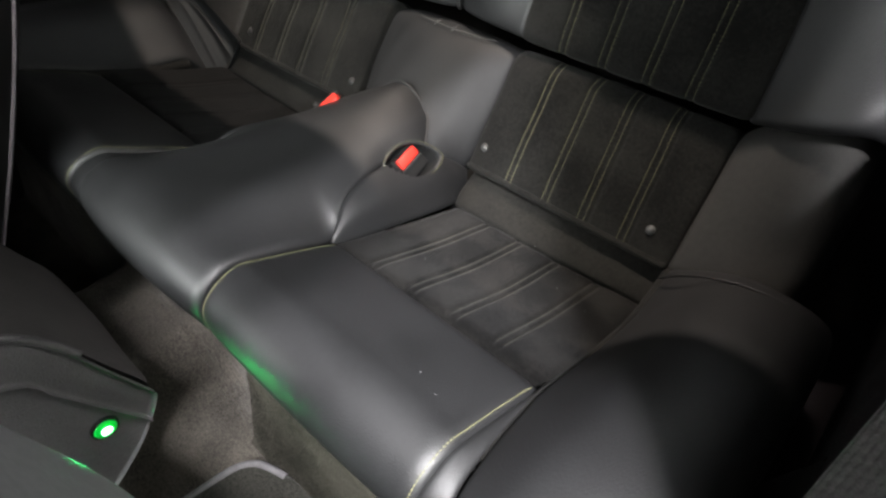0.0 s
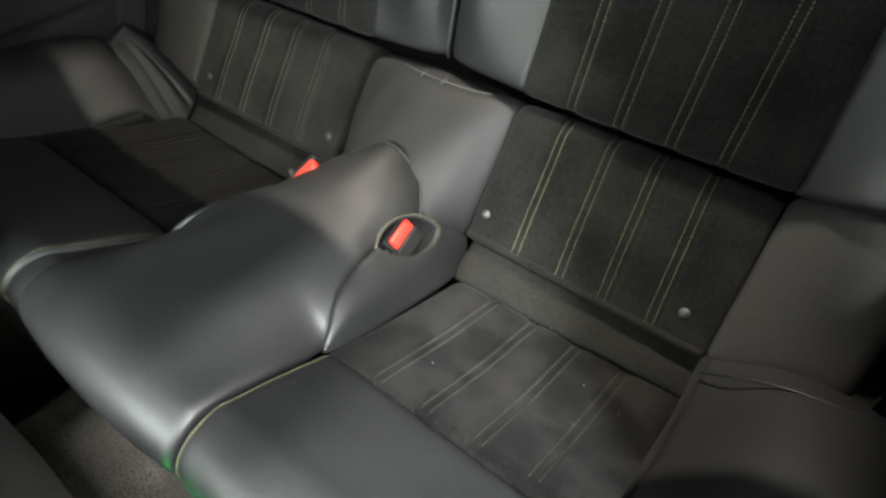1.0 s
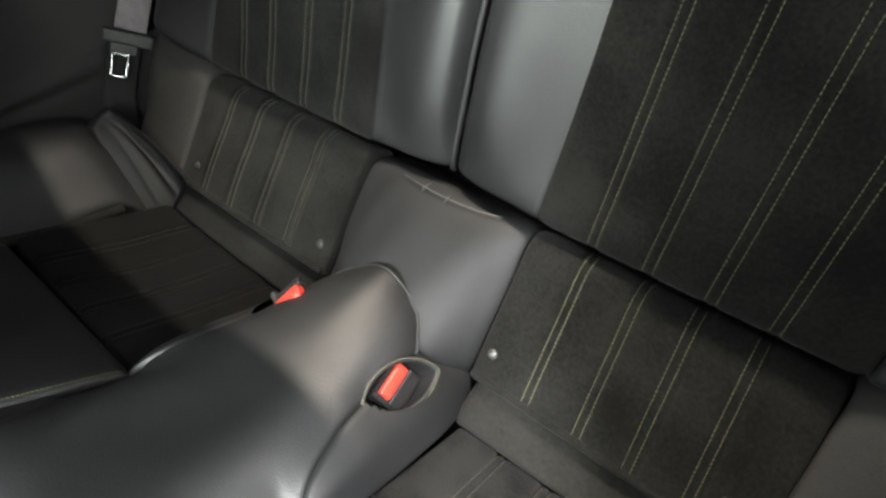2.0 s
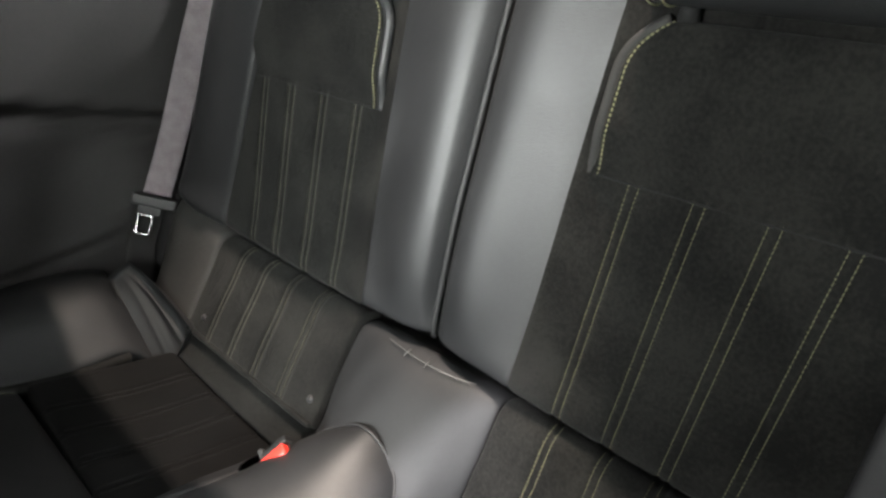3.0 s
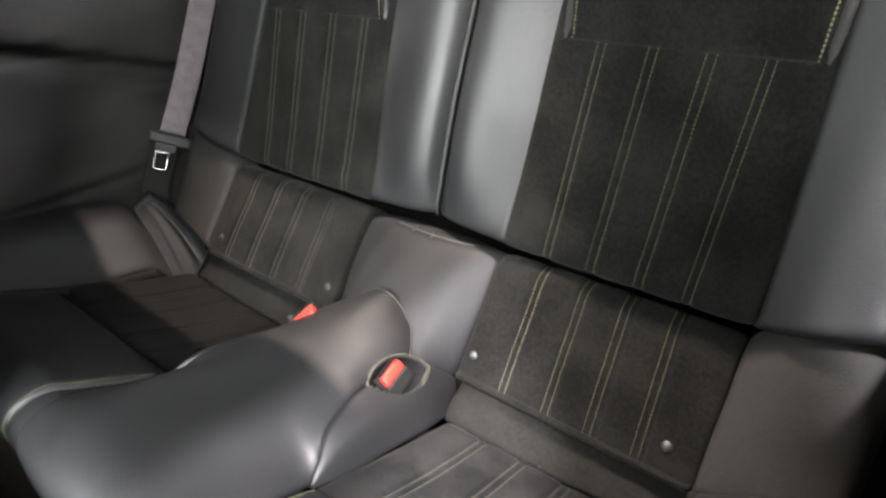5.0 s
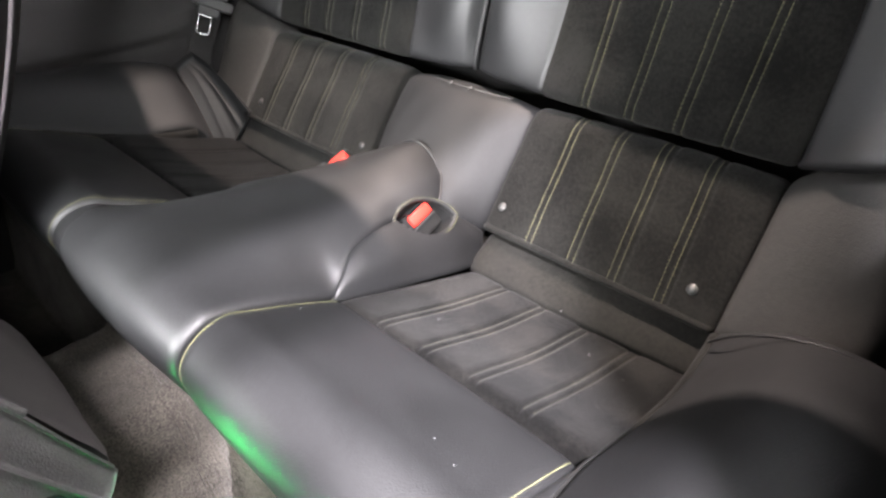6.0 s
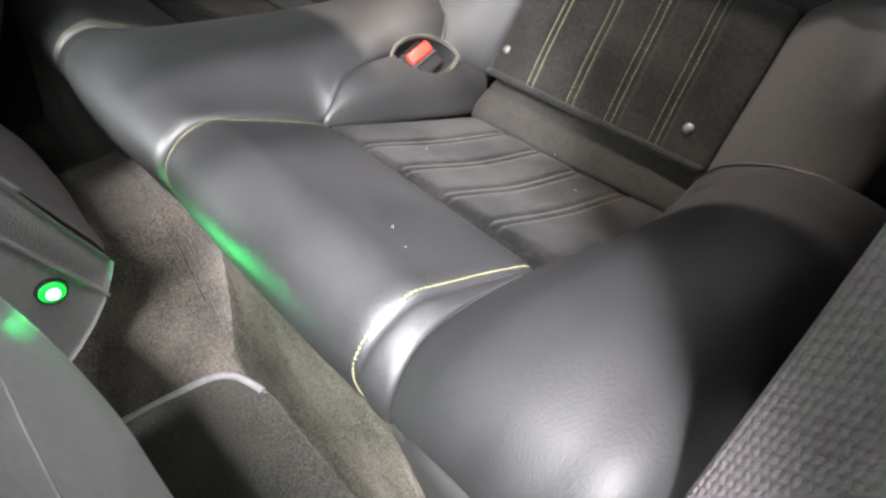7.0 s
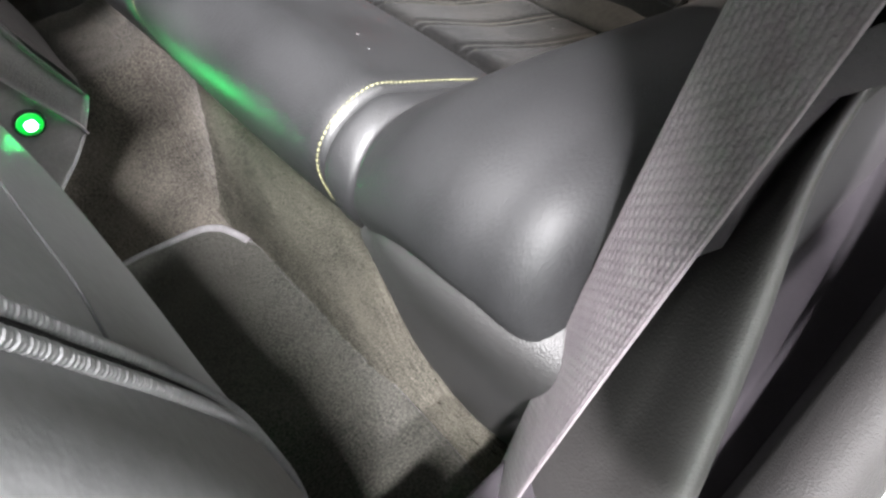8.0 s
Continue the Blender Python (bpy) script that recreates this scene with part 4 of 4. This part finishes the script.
ob.matrix_parent_inverse = console.matrix_basis.inverted()
for nm, mat, rad, off in (("lamp_lens", GREEN, 0.0100, 0.0025), ("lamp_core", GREENCORE, 0.0074, 0.0036)):
    bm = bmesh.new()
    bmesh.ops.create_uvsphere(bm, u_segments=24, v_segments=12, radius=rad)
    bmesh.ops.transform(bm, matrix=Matrix.Translation((0.1125 + off, -0.4905, 0.2262)) @ Matrix.Diagonal((0.35, 1, 1, 1)), verts=bm.verts)
    me = bpy.data.meshes.new(nm)
    bm.to_mesh(me)
    bm.free()
    me.materials.append(mat)
    me.shade_smooth()
    ob = new(nm, me)
    ob.parent = console
    ob.matrix_parent_inverse = console.matrix_basis.inverted()
    ob["label"] = "glowing green lamp"
foot = bpy.data.lights.new("foot_lamp", "AREA")
foot.shape, foot.size, foot.energy, foot.color, foot.spread = "DISK", 0.014, 0.22, (0.02, 1.0, 0.2), radians(150)
new("foot_lamp", foot).matrix_world = look((0.1195, -0.4905, 0.2262), (0.185, -0.420, 0.255))

# ---- front seats ----
REAR = [(-0.500, 0.02), (-0.494, 0.13), (-0.4945, 0.20), (-0.501, 0.28), (-0.516, 0.36), (-0.542, 0.46), (-0.585, 0.58), (-0.640, 0.72), (-0.700, 0.88), (-0.725, 0.94), (-0.76, 0.96)]
driver = thing("driver_seat", "black leather front seat back tipped forward, seen from behind", "car seat", "front seats", at=(0.38, -0.55, 0.1))


def seat_back(x0, x1, rear, edge):
    cs = [at_x(x0, [(y - 0.09, z) for y, z in rear]), at_x(x0 + 0.004, [(y - 0.05, z) for y, z in rear]), at_x(x0 + edge, [(y - 0.008, z) for y, z in rear]), at_x(x0 + 2.2 * edge, rear), at_x((x0 + x1) / 2, [(y + 0.004, z) for y, z in rear]),
          at_x(x1 - 2.2 * edge, [(y + 0.007, z) for y, z in rear]), at_x(x1 - edge, [(y - 0.002, z) for y, z in rear]), at_x(x1 - 0.004, [(y - 0.05, z) for y, z in rear]), at_x(x1, [(y - 0.09, z) for y, z in rear])]
    w = x1 - x0
    return Panel(Loft([c for c in cs], [0, 0.04, 0.09, 0.17, 0.5, 0.83, 0.91, 0.96, 1]), 0.002, 0.0, 0.01, seams="")


db = seat_back(0.165, 0.590, REAR, 0.035)
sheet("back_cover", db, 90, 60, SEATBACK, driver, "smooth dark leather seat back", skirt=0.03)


def on_back(panel, pts, n=60, lift=0.0):
    c = smooth_curve(pts, n)
    p, nn = panel.spot(c[:, 0], c[:, 1])
    return p + nn * lift, nn


box_mesh("seat_cushion", (0.41, 0.48, 0.20), (0.378, -0.755, 0.235), LEATHER, driver, "black leather seat cushion", 0.045, 4)
box_mesh("seat_base", (0.38, 0.42, 0.11), (0.378, -0.745, 0.085), HOLE, driver, "black seat base on its rails", 0.012, 3)
# unseen block, added so that the floor by the sill falls in shadow
box_mesh("shade_block", (0.036, 0.150, 0.300), (0.607, -0.540, 0.200), PLASTIC, driver, "unseen black block added to shade the floor", 0.014, 3)
# unseen headrest and posts, added to keep windscreen light off the near flank
box_mesh("unseen_headrest", (0.26, 0.09, 0.16), (0.378, -0.80, 1.04), LEATHER, driver, "unseen black leather headrest added to block light", 0.035, 4)
for dx in (-0.06, 0.06):
    tube_along("headrest_post", [(0.378 + dx, -0.775, 0.90), (0.378 + dx, -0.80, 1.0)], 0.006, CHROME, driver, "chrome post")


def uv_of(panel, x, z):
    """The u and v of a panel at which x and z lie."""
    g = np.linspace(0, 1, 200)
    v = float(np.interp(z, panel.skin(g * 0 + 0.5, g)[:, 2], g))
    u = float(np.interp(x, panel.skin(g, g * 0 + v)[:, 0], g))
    return u, v


p, n = on_back(db, [uv_of(db, x, z) for x, z in ((0.30, 0.361), (0.375, 0.3605), (0.412, 0.359), (0.44, 0.358), (0.480, 0.364))], 60, -0.0003)
tube_along("seam", p, 0.0011, WELT, driver, "pale flat seam", ups=n, squash=0.6)
WELT_LINE = ((0.455, 0.10), (0.460, 0.16), (0.464, 0.22), (0.475, 0.27), (0.485, 0.32), (0.493, 0.36), (0.501, 0.40), (0.507, 0.46), (0.512, 0.70))
p, n = on_back(db, [uv_of(db, x, z) for x, z in WELT_LINE], 120, -0.0006)
tube_along("welt", p, 0.0022, HOLE, driver, "gathered leather welt", ups=n, squash=0.8)
for dx in (-0.0062, 0.0062):
    p, n = on_back(db, [uv_of(db, x + dx, z) for x, z in WELT_LINE], 2200, -0.0014)
    ripple = 0.0031 + 0.00022 * np.sin(np.arange(2200) * 2 * math.pi / 7.3 + dx * 300) + 0.00012 * np.sin(np.arange(2200) * 0.37)
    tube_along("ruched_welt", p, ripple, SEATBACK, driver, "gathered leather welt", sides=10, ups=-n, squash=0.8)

# the passenger's seat on the far side
PREAR = [(-0.60, 0.05), (-0.52, 0.15), (-0.45, 0.265), (-0.394, 0.363), (-0.335, 0.48), (-0.300, 0.58), (-0.290, 0.70), (-0.30, 0.82)]
passenger = thing("passenger_seat", "black leather front passenger seat with piped edge", "car seat", "front seats", at=(-0.38, -0.55, 0.1))
pb = seat_back(-0.60, -0.150, [(y + 0.004, z) for y, z in PREAR], 0.03)
sheet("back_cover", pb, 60, 50, LEATHER, passenger, "smooth dark leather seat back", skirt=0.03)
tube_along("piping", smooth_curve([(-0.151, y - 0.012, z) for y, z in PREAR], 60), 0.0020, WEB, passenger, "grey piping")

# ---- seat belts ----


def ribbon(name, centre, across, width, thick, mat, parent, label=""):
    c, a = smooth_curve(centre, 80), smooth_curve(across, 80)
    a /= np.linalg.norm(a, axis=1, keepdims=True)
    verts, faces = [], []
    prof = [(-0.5, 0), (-0.47, 0.5), (-0.25, 0.5), (0, 0.5), (0.25, 0.5), (0.47, 0.5), (0.5, 0), (0.47, -0.5), (0, -0.5), (-0.47, -0.5)]
    for i in range(80):
        d = c[min(i + 1, 79)] - c[max(i - 1, 0)]
        n = np.cross(d, a[i])
        n /= np.linalg.norm(n)
        for p, q in prof:
            verts.append(c[i] + a[i] * p * width + n * q * thick)
    m = len(prof)
    for i in range(79):
        for k in range(m):
            faces.append((i * m + k, i * m + (k + 1) % m, (i + 1) * m + (k + 1) % m, (i + 1) * m + k))
    faces.append(tuple(range(m)))
    faces.append(tuple(79 * m + k for k in reversed(range(m))))
    return mesh_object(name, verts, faces, mat, parent, label)


def woven_belt(name, centre, across, width, thick, mat, parent, label=""):
    """Webbing with its raised, staggered ribs."""
    nl, nw = 1700, 96
    c, a = smooth_curve(centre, nl), smooth_curve(across, nl)
    a /= np.linalg.norm(a, axis=1, keepdims=True)
    d = np.gradient(c, axis=0)
    n = np.cross(d, a)
    n /= np.linalg.norm(n, axis=1, keepdims=True)
    run = np.concatenate([[0], np.cumsum(np.linalg.norm(np.diff(c, axis=0), axis=1))])
    w = np.linspace(-0.5, 0.5, nw)
    rib = np.floor((w + 0.5) * 16)
    across_wave = np.abs(np.sin((w + 0.5) * 16 * math.pi)) ** 0.7
    verts, faces = [], []
    for sgn in (1, -1):
        phase = run[:, None] / 0.0058 * 2 * math.pi + (rib[None, :] % 2) * math.pi
        h = 0.00042 * across_wave[None, :] * (0.35 + 0.65 * np.clip(0.5 + 0.9 * np.sin(phase), 0, 1))
        edge = np.clip((0.5 - np.abs(w)) / 0.03, 0, 1) ** 0.5
        h = (thick / 2 + h) * edge[None, :]
        p = c[:, None, :] + a[:, None, :] * (w[None, :, None] * width) + n[:, None, :] * (sgn * h)[..., None]
        base = len(verts)
        verts += list(p.reshape(-1, 3))
        for i in range(nl - 1):
            for j in range(nw - 1):
                q = base + i * nw + j
                faces.append((q, q + 1, q + nw + 1, q + nw) if sgn > 0 else (q, q + nw, q + nw + 1, q + 1))
    return mesh_object(name, verts, faces, mat, parent, label)


near_belt = thing("front_seat_belt", "grey woven front seat belt hanging beside the bench", "seat belt", "seat belts", at=(0.55, -0.42, 0.1))
woven_belt("webbing", [(0.552, -0.452, 0.0), (0.554, -0.418, 0.10), (0.5590, -0.389, 0.208), (0.566, -0.361, 0.320), (0.573, -0.334, 0.420), (0.578, -0.301, 0.512), (0.583, -0.267, 0.604), (0.590, -0.16, 0.78), (0.61, -0.08, 1.0)],
       [(0.37, -0.93, 0.1), (0.42, -0.90, 0.1), (0.70, -0.68, 0.1), (0.88, -0.47, 0.05), (0.97, -0.1, 0.0), (0.97, 0.1, 0.0), (0.97, 0.15, 0), (0.97, 0.15, 0), (0.97, 0.15, 0)], 0.051, 0.0016, WEB, near_belt, "ribbed grey webbing")

for sgn in (-1, 1):
    c = smooth_curve([(0.552, -0.452, 0.0), (0.554, -0.418, 0.10), (0.5590, -0.389, 0.208), (0.566, -0.361, 0.320), (0.573, -0.334, 0.420), (0.578, -0.301, 0.512), (0.583, -0.267, 0.604), (0.590, -0.16, 0.78), (0.61, -0.08, 1.0)], 120)
    a = smooth_curve([(0.37, -0.93, 0.1), (0.42, -0.90, 0.1), (0.70, -0.68, 0.1), (0.88, -0.47, 0.05), (0.97, -0.1, 0.0), (0.97, 0.1, 0.0), (0.97, 0.15, 0), (0.97, 0.15, 0), (0.97, 0.15, 0)], 120)
    a /= np.linalg.norm(a, axis=1, keepdims=True)
    tube_along("selvedge", c + a * sgn * 0.0252, 0.0008, WEB, near_belt, "rounded woven edge", sides=8)

far_belt = thing("rear_seat_belt", "grey rear seat belt with a metal tongue hanging by the backrest", "seat belt", "seat belts", at=(-0.54, 0.04, 0.35))
ribbon("webbing", [(-0.557, 0.335, 0.80), (-0.560, 0.280, 0.765), (-0.562, 0.232, 0.715), (-0.561, 0.177, 0.62), (-0.558, 0.110, 0.49), (-0.552, 0.055, 0.400)],
       [(0.5, 0.7, -0.5), (0.5, 0.7, -0.45), (0.5, 0.75, -0.42), (0.5, 0.8, -0.4), (0.45, 0.8, -0.42), (0.45, 0.8, -0.42)], 0.041, 0.0016, WEB, far_belt, "grey webbing")
tc = Vector((-0.551, 0.047, 0.391))
ax = Vector((0.45, 0.8, -0.42)).normalized()
down = Vector((0.02, -0.35, -0.6))
down = (down - ax * down.dot(ax)).normalized()
tn = ax.cross(down).normalized()
turn = Matrix((ax, down, tn)).transposed().to_4x4()
box_mesh("tongue_bar", (0.066, 0.018, 0.010), tc, PLASTIC, far_belt, "black plastic tongue cover", 0.004, turn=turn)
box_mesh("tongue_neck", (0.034, 0.014, 0.007), tc + down * 0.015 - ax * 0.004, PLASTIC, far_belt, "black plastic neck", 0.002, turn=turn)
loop = [tc + down * (0.024 + 0.028 * b) - ax * 0.007 + ax * 0.0100 * a for a, b in ((-1, 0), (-1.05, 0.5), (-1, 1), (-0.6, 1.1), (0.6, 1.1), (1, 1), (1.05, 0.5), (1, 0))]
tube_along("tongue_plate", [tuple(p) for p in loop], 0.0024, CHROME, far_belt, "metal tongue plate", closed=True)
ribbon("lap_webbing", [tuple(tc + Vector((-0.012, 0.004, 0.0))), (-0.578, 0.026, 0.33), (-0.582, 0.010, 0.285), (-0.582, 0.004, 0.24)],
       [(0.25, 0.9, -0.35), (0.2, 0.9, -0.3), (0.2, 0.9, -0.2), (0.2, 0.9, -0.2)], 0.045, 0.0014, TRIM, far_belt, "dark lap webbing")

# ---- side panels of the car ----


def side_panel(name, sgn, y0, y1, label, inward=0.0, mat=None):
    """The moulded inner side: window sill, upper card, groove, lower card with an arm ledge."""
    ys = np.linspace(y0, y1, 19)
    curves = []
    for y in ys:
        k = ease((y + 0.30) / 0.45)
        sill_z = 0.6955 + 0.10 * y - 0.15 * max(0, y - 0.15)
        g = min(0.515 - 0.29 * y, 0.585) if sgn < 0 else 0.54
        led = 0.378 + 3.2 * max(0, y + 0.06) ** 2 if sgn < 0 else 0.385 + 0.05 * k
        low = min(led + 0.05, g - 0.035)
        led = min(led, low - 0.03)
        curves.append([(sgn * 0.72, y, sill_z + 0.012), (sgn * 0.665, y, sill_z + 0.012), (sgn * 0.646, y, sill_z - 0.006), (sgn * 0.638, y, sill_z - 0.05), (sgn * 0.634, y, g + 0.045), (sgn * 0.636, y, g + 0.020), (sgn * 0.660, y, g + 0.012), (sgn * 0.664, y, g - 0.010), (sgn * 0.648, y, g - 0.016),
                       (sgn * 0.650, y, (g - 0.016 + low) / 2), (sgn * 0.645, y, low), (sgn * 0.618, y, led + 0.016), (sgn * 0.596, y, led - 0.008), (sgn * 0.588, y, led - 0.034), (sgn * 0.594, y, led - 0.042), (sgn * 0.590, y, led - 0.060), (sgn * 0.596, y, 0.26), (sgn * 0.604, y, 0.16), (sgn * 0.62, y, 0.0)])
    curves = [[(x - sgn * inward, y, z) for x, y, z in c] for c in curves]
    if sgn > 0:
        curves = curves[::-1]
    loft = Loft([c for c in curves])
    ob = sheet(name, Panel(loft, 0.0, 0.0, 0.01, seams=""), 70, 190, mat or TRIM, None, skirt=0.02)
    tagged(ob, label, "car trim", kind="structure")
    return ob


side_panel("wall_far_side", -1, -0.75, 0.55, "dark moulded quarter panel with a curved arm ledge")
# near wall: paler trim copy, the missing ambient light put into its colour
side_panel("wall_near_side", 1, -0.27, 0.55, "dark moulded quarter panel beside the bench", 0.020, LIFTED_TRIM)

# parcel shelf behind the backrests, roof and posts
shelf = box_mesh("parcel_shelf", (1.36, 0.55, 0.04), (0, 0.56, 0.755), TRIM, bevel=0.01)
tagged(shelf, "dark felt parcel shelf behind the backrests", "car trim", kind="structure")
roof = box_mesh("ceiling", (1.356, 1.448, 0.05), (0, -0.681, 1.17), TRIM, bevel=0.015)
tagged(roof, "dark cloth car roof lining", "car roof", kind="structure")
for x in (-0.68, 0.68):
    post = tube_along("pillar", smooth_curve([(x, -0.27, 0.0 if x < 0 else 0.50), (x, -0.27, 0.4 if x < 0 else 0.56), (x, -0.27, 0.7), (x * 0.97, -0.26, 1.0), (x * 0.94, -0.25, 1.16)], 20), 0.055, TRIM, sides=12)
    tagged(post, "dark door pillar", "car pillar", kind="structure")
    rearpost = tube_along("pillar", smooth_curve([(x, 0.42, 0.72), (x * 0.97, 0.34, 0.9), (x * 0.88, 0.22, 1.15)], 20), 0.06, TRIM, sides=12)
    tagged(rearpost, "dark rear roof pillar", "car pillar", kind="structure")
    # out-of-view roof sides, added to bound the pool of the rear lamp
    rail = box_mesh("ceiling", (0.37, 0.694, 0.05), (math.copysign(0.467, x), 0.393, 1.17), TRIM, bevel=0.012)
    tagged(rail, "unseen dark roof side added to crop the rear light", "car roof", kind="structure")
# unseen card, added to cut the door lamps off the near bolster
card = box_mesh("pillar", (0.04, 0.234, 0.75), (0.690, -0.337, 0.795), TRIM, bevel=0.012)
tagged(card, "unseen dark card added to shade the near bolster", "car pillar", kind="structure")
frame_bar = box_mesh("window_frame", (0.03, 0.95, 0.05), (-0.672, -0.10, 0.797), TRIM, bevel=0.008)
tagged(frame_bar, "dark upper frame of the quarter window", "window frame", kind="structure")
dash = box_mesh("dashboard", (1.4, 0.3, 0.55), (0, -1.65, 0.42), TRIM, bevel=0.05)
tagged(dash, "dark dashboard at the front of the cabin", "dashboard", kind="structure")
bulk = box_mesh("wall_behind_bench", (1.36, 0.03, 0.76), (0, 0.31, 0.36), TRIM, bevel=0.004)
tagged(bulk, "dark panel behind the bench", "car trim", kind="structure")

# ---- the garage outside ----


def slab(name, size, centre, label, cat, mat=None):
    ob = box_mesh(name, size, centre, mat or CONCRETE, bevel=0.01)
    return tagged(ob, label, cat, kind="structure")


# unseen shell; its pale paint is added to bounce fill into the cabin
slab("ground", (14, 14, 0.1), (0, 0, -0.40), "grey painted garage floor", "floor")
slab("ceiling_garage", (14, 14, 0.1), (0, 0, 2.45), "grey garage ceiling", "ceiling")
slab("wall_west", (0.1, 14, 3), (-2.68, 0, 1.05), "grey green garage wall", "wall", WALLGREY)
slab("wall_east", (0.1, 14, 3), (5.5, 0, 1.05), "grey green garage wall", "wall")
slab("wall_north", (14, 0.1, 3), (0, 5.5, 1.05), "grey green garage wall", "wall")
slab("wall_south", (14, 0.1, 3), (0, -5.5, 1.05), "grey green garage wall", "wall")

# louvred quarter window: a dim backing, three bright slots and dark blades between them
louvre = thing("window_louvre", "dim green quarter window louvre with bright slanting slots", "window louvre", at=(-0.70, 0.1, 0.66))
box_mesh("backing", (0.006, 0.72, 0.16), (-0.722, 0.12, 0.735), LOUVRE, louvre, "dim grey green panel", 0.002)
for y0, z0 in ((-0.066, 0.832), (0.033, 0.804), (0.150, 0.788)):
    slope = ((0.055, -0.105), (0.086, -0.076), (0.096, -0.064))[(y0 > 0) + (y0 > 0.1)]
    tube_along("glow_slot", smooth_curve([(-0.692, y0 + slope[0] * k, z0 + slope[1] * k - 0.004 * math.sin(k * 2)) for k in (0, 0.4, 0.8, 1.2)], 12), 0.0029, TUBE, louvre, "glowing white slot")
for y0, y1 in ((-0.30, -0.055), (-0.018, 0.062), (0.092, 0.176), (0.21, 0.30)):
    ys = np.linspace(0, 1, 14)
    low = [(-0.705, y0 + (y1 - y0) * k, 0.764 - 0.030 * math.sin(math.pi * k ** 0.8)) for k in ys]
    verts = low + [(x, y, 0.80) for x, y, z in low]
    verts += [(x + 0.005, y, z) for x, y, z in verts]
    n = len(low)
    faces = []
    for k in range(n - 1):
        faces += [(k, n + k, n + k + 1, k + 1), (2 * n + k, 2 * n + k + 1, 3 * n + k + 1, 3 * n + k), (k, k + 1, 2 * n + k + 1, 2 * n + k), (n + k, 3 * n + k, 3 * n + k + 1, n + k + 1)]
    faces += [(0, 2 * n, 3 * n, n), (n - 1, 2 * n - 1, 4 * n - 1, 3 * n - 1)]
    mesh_object("blade", verts, faces, TRIM, louvre, "dark curved blade", smooth=False)
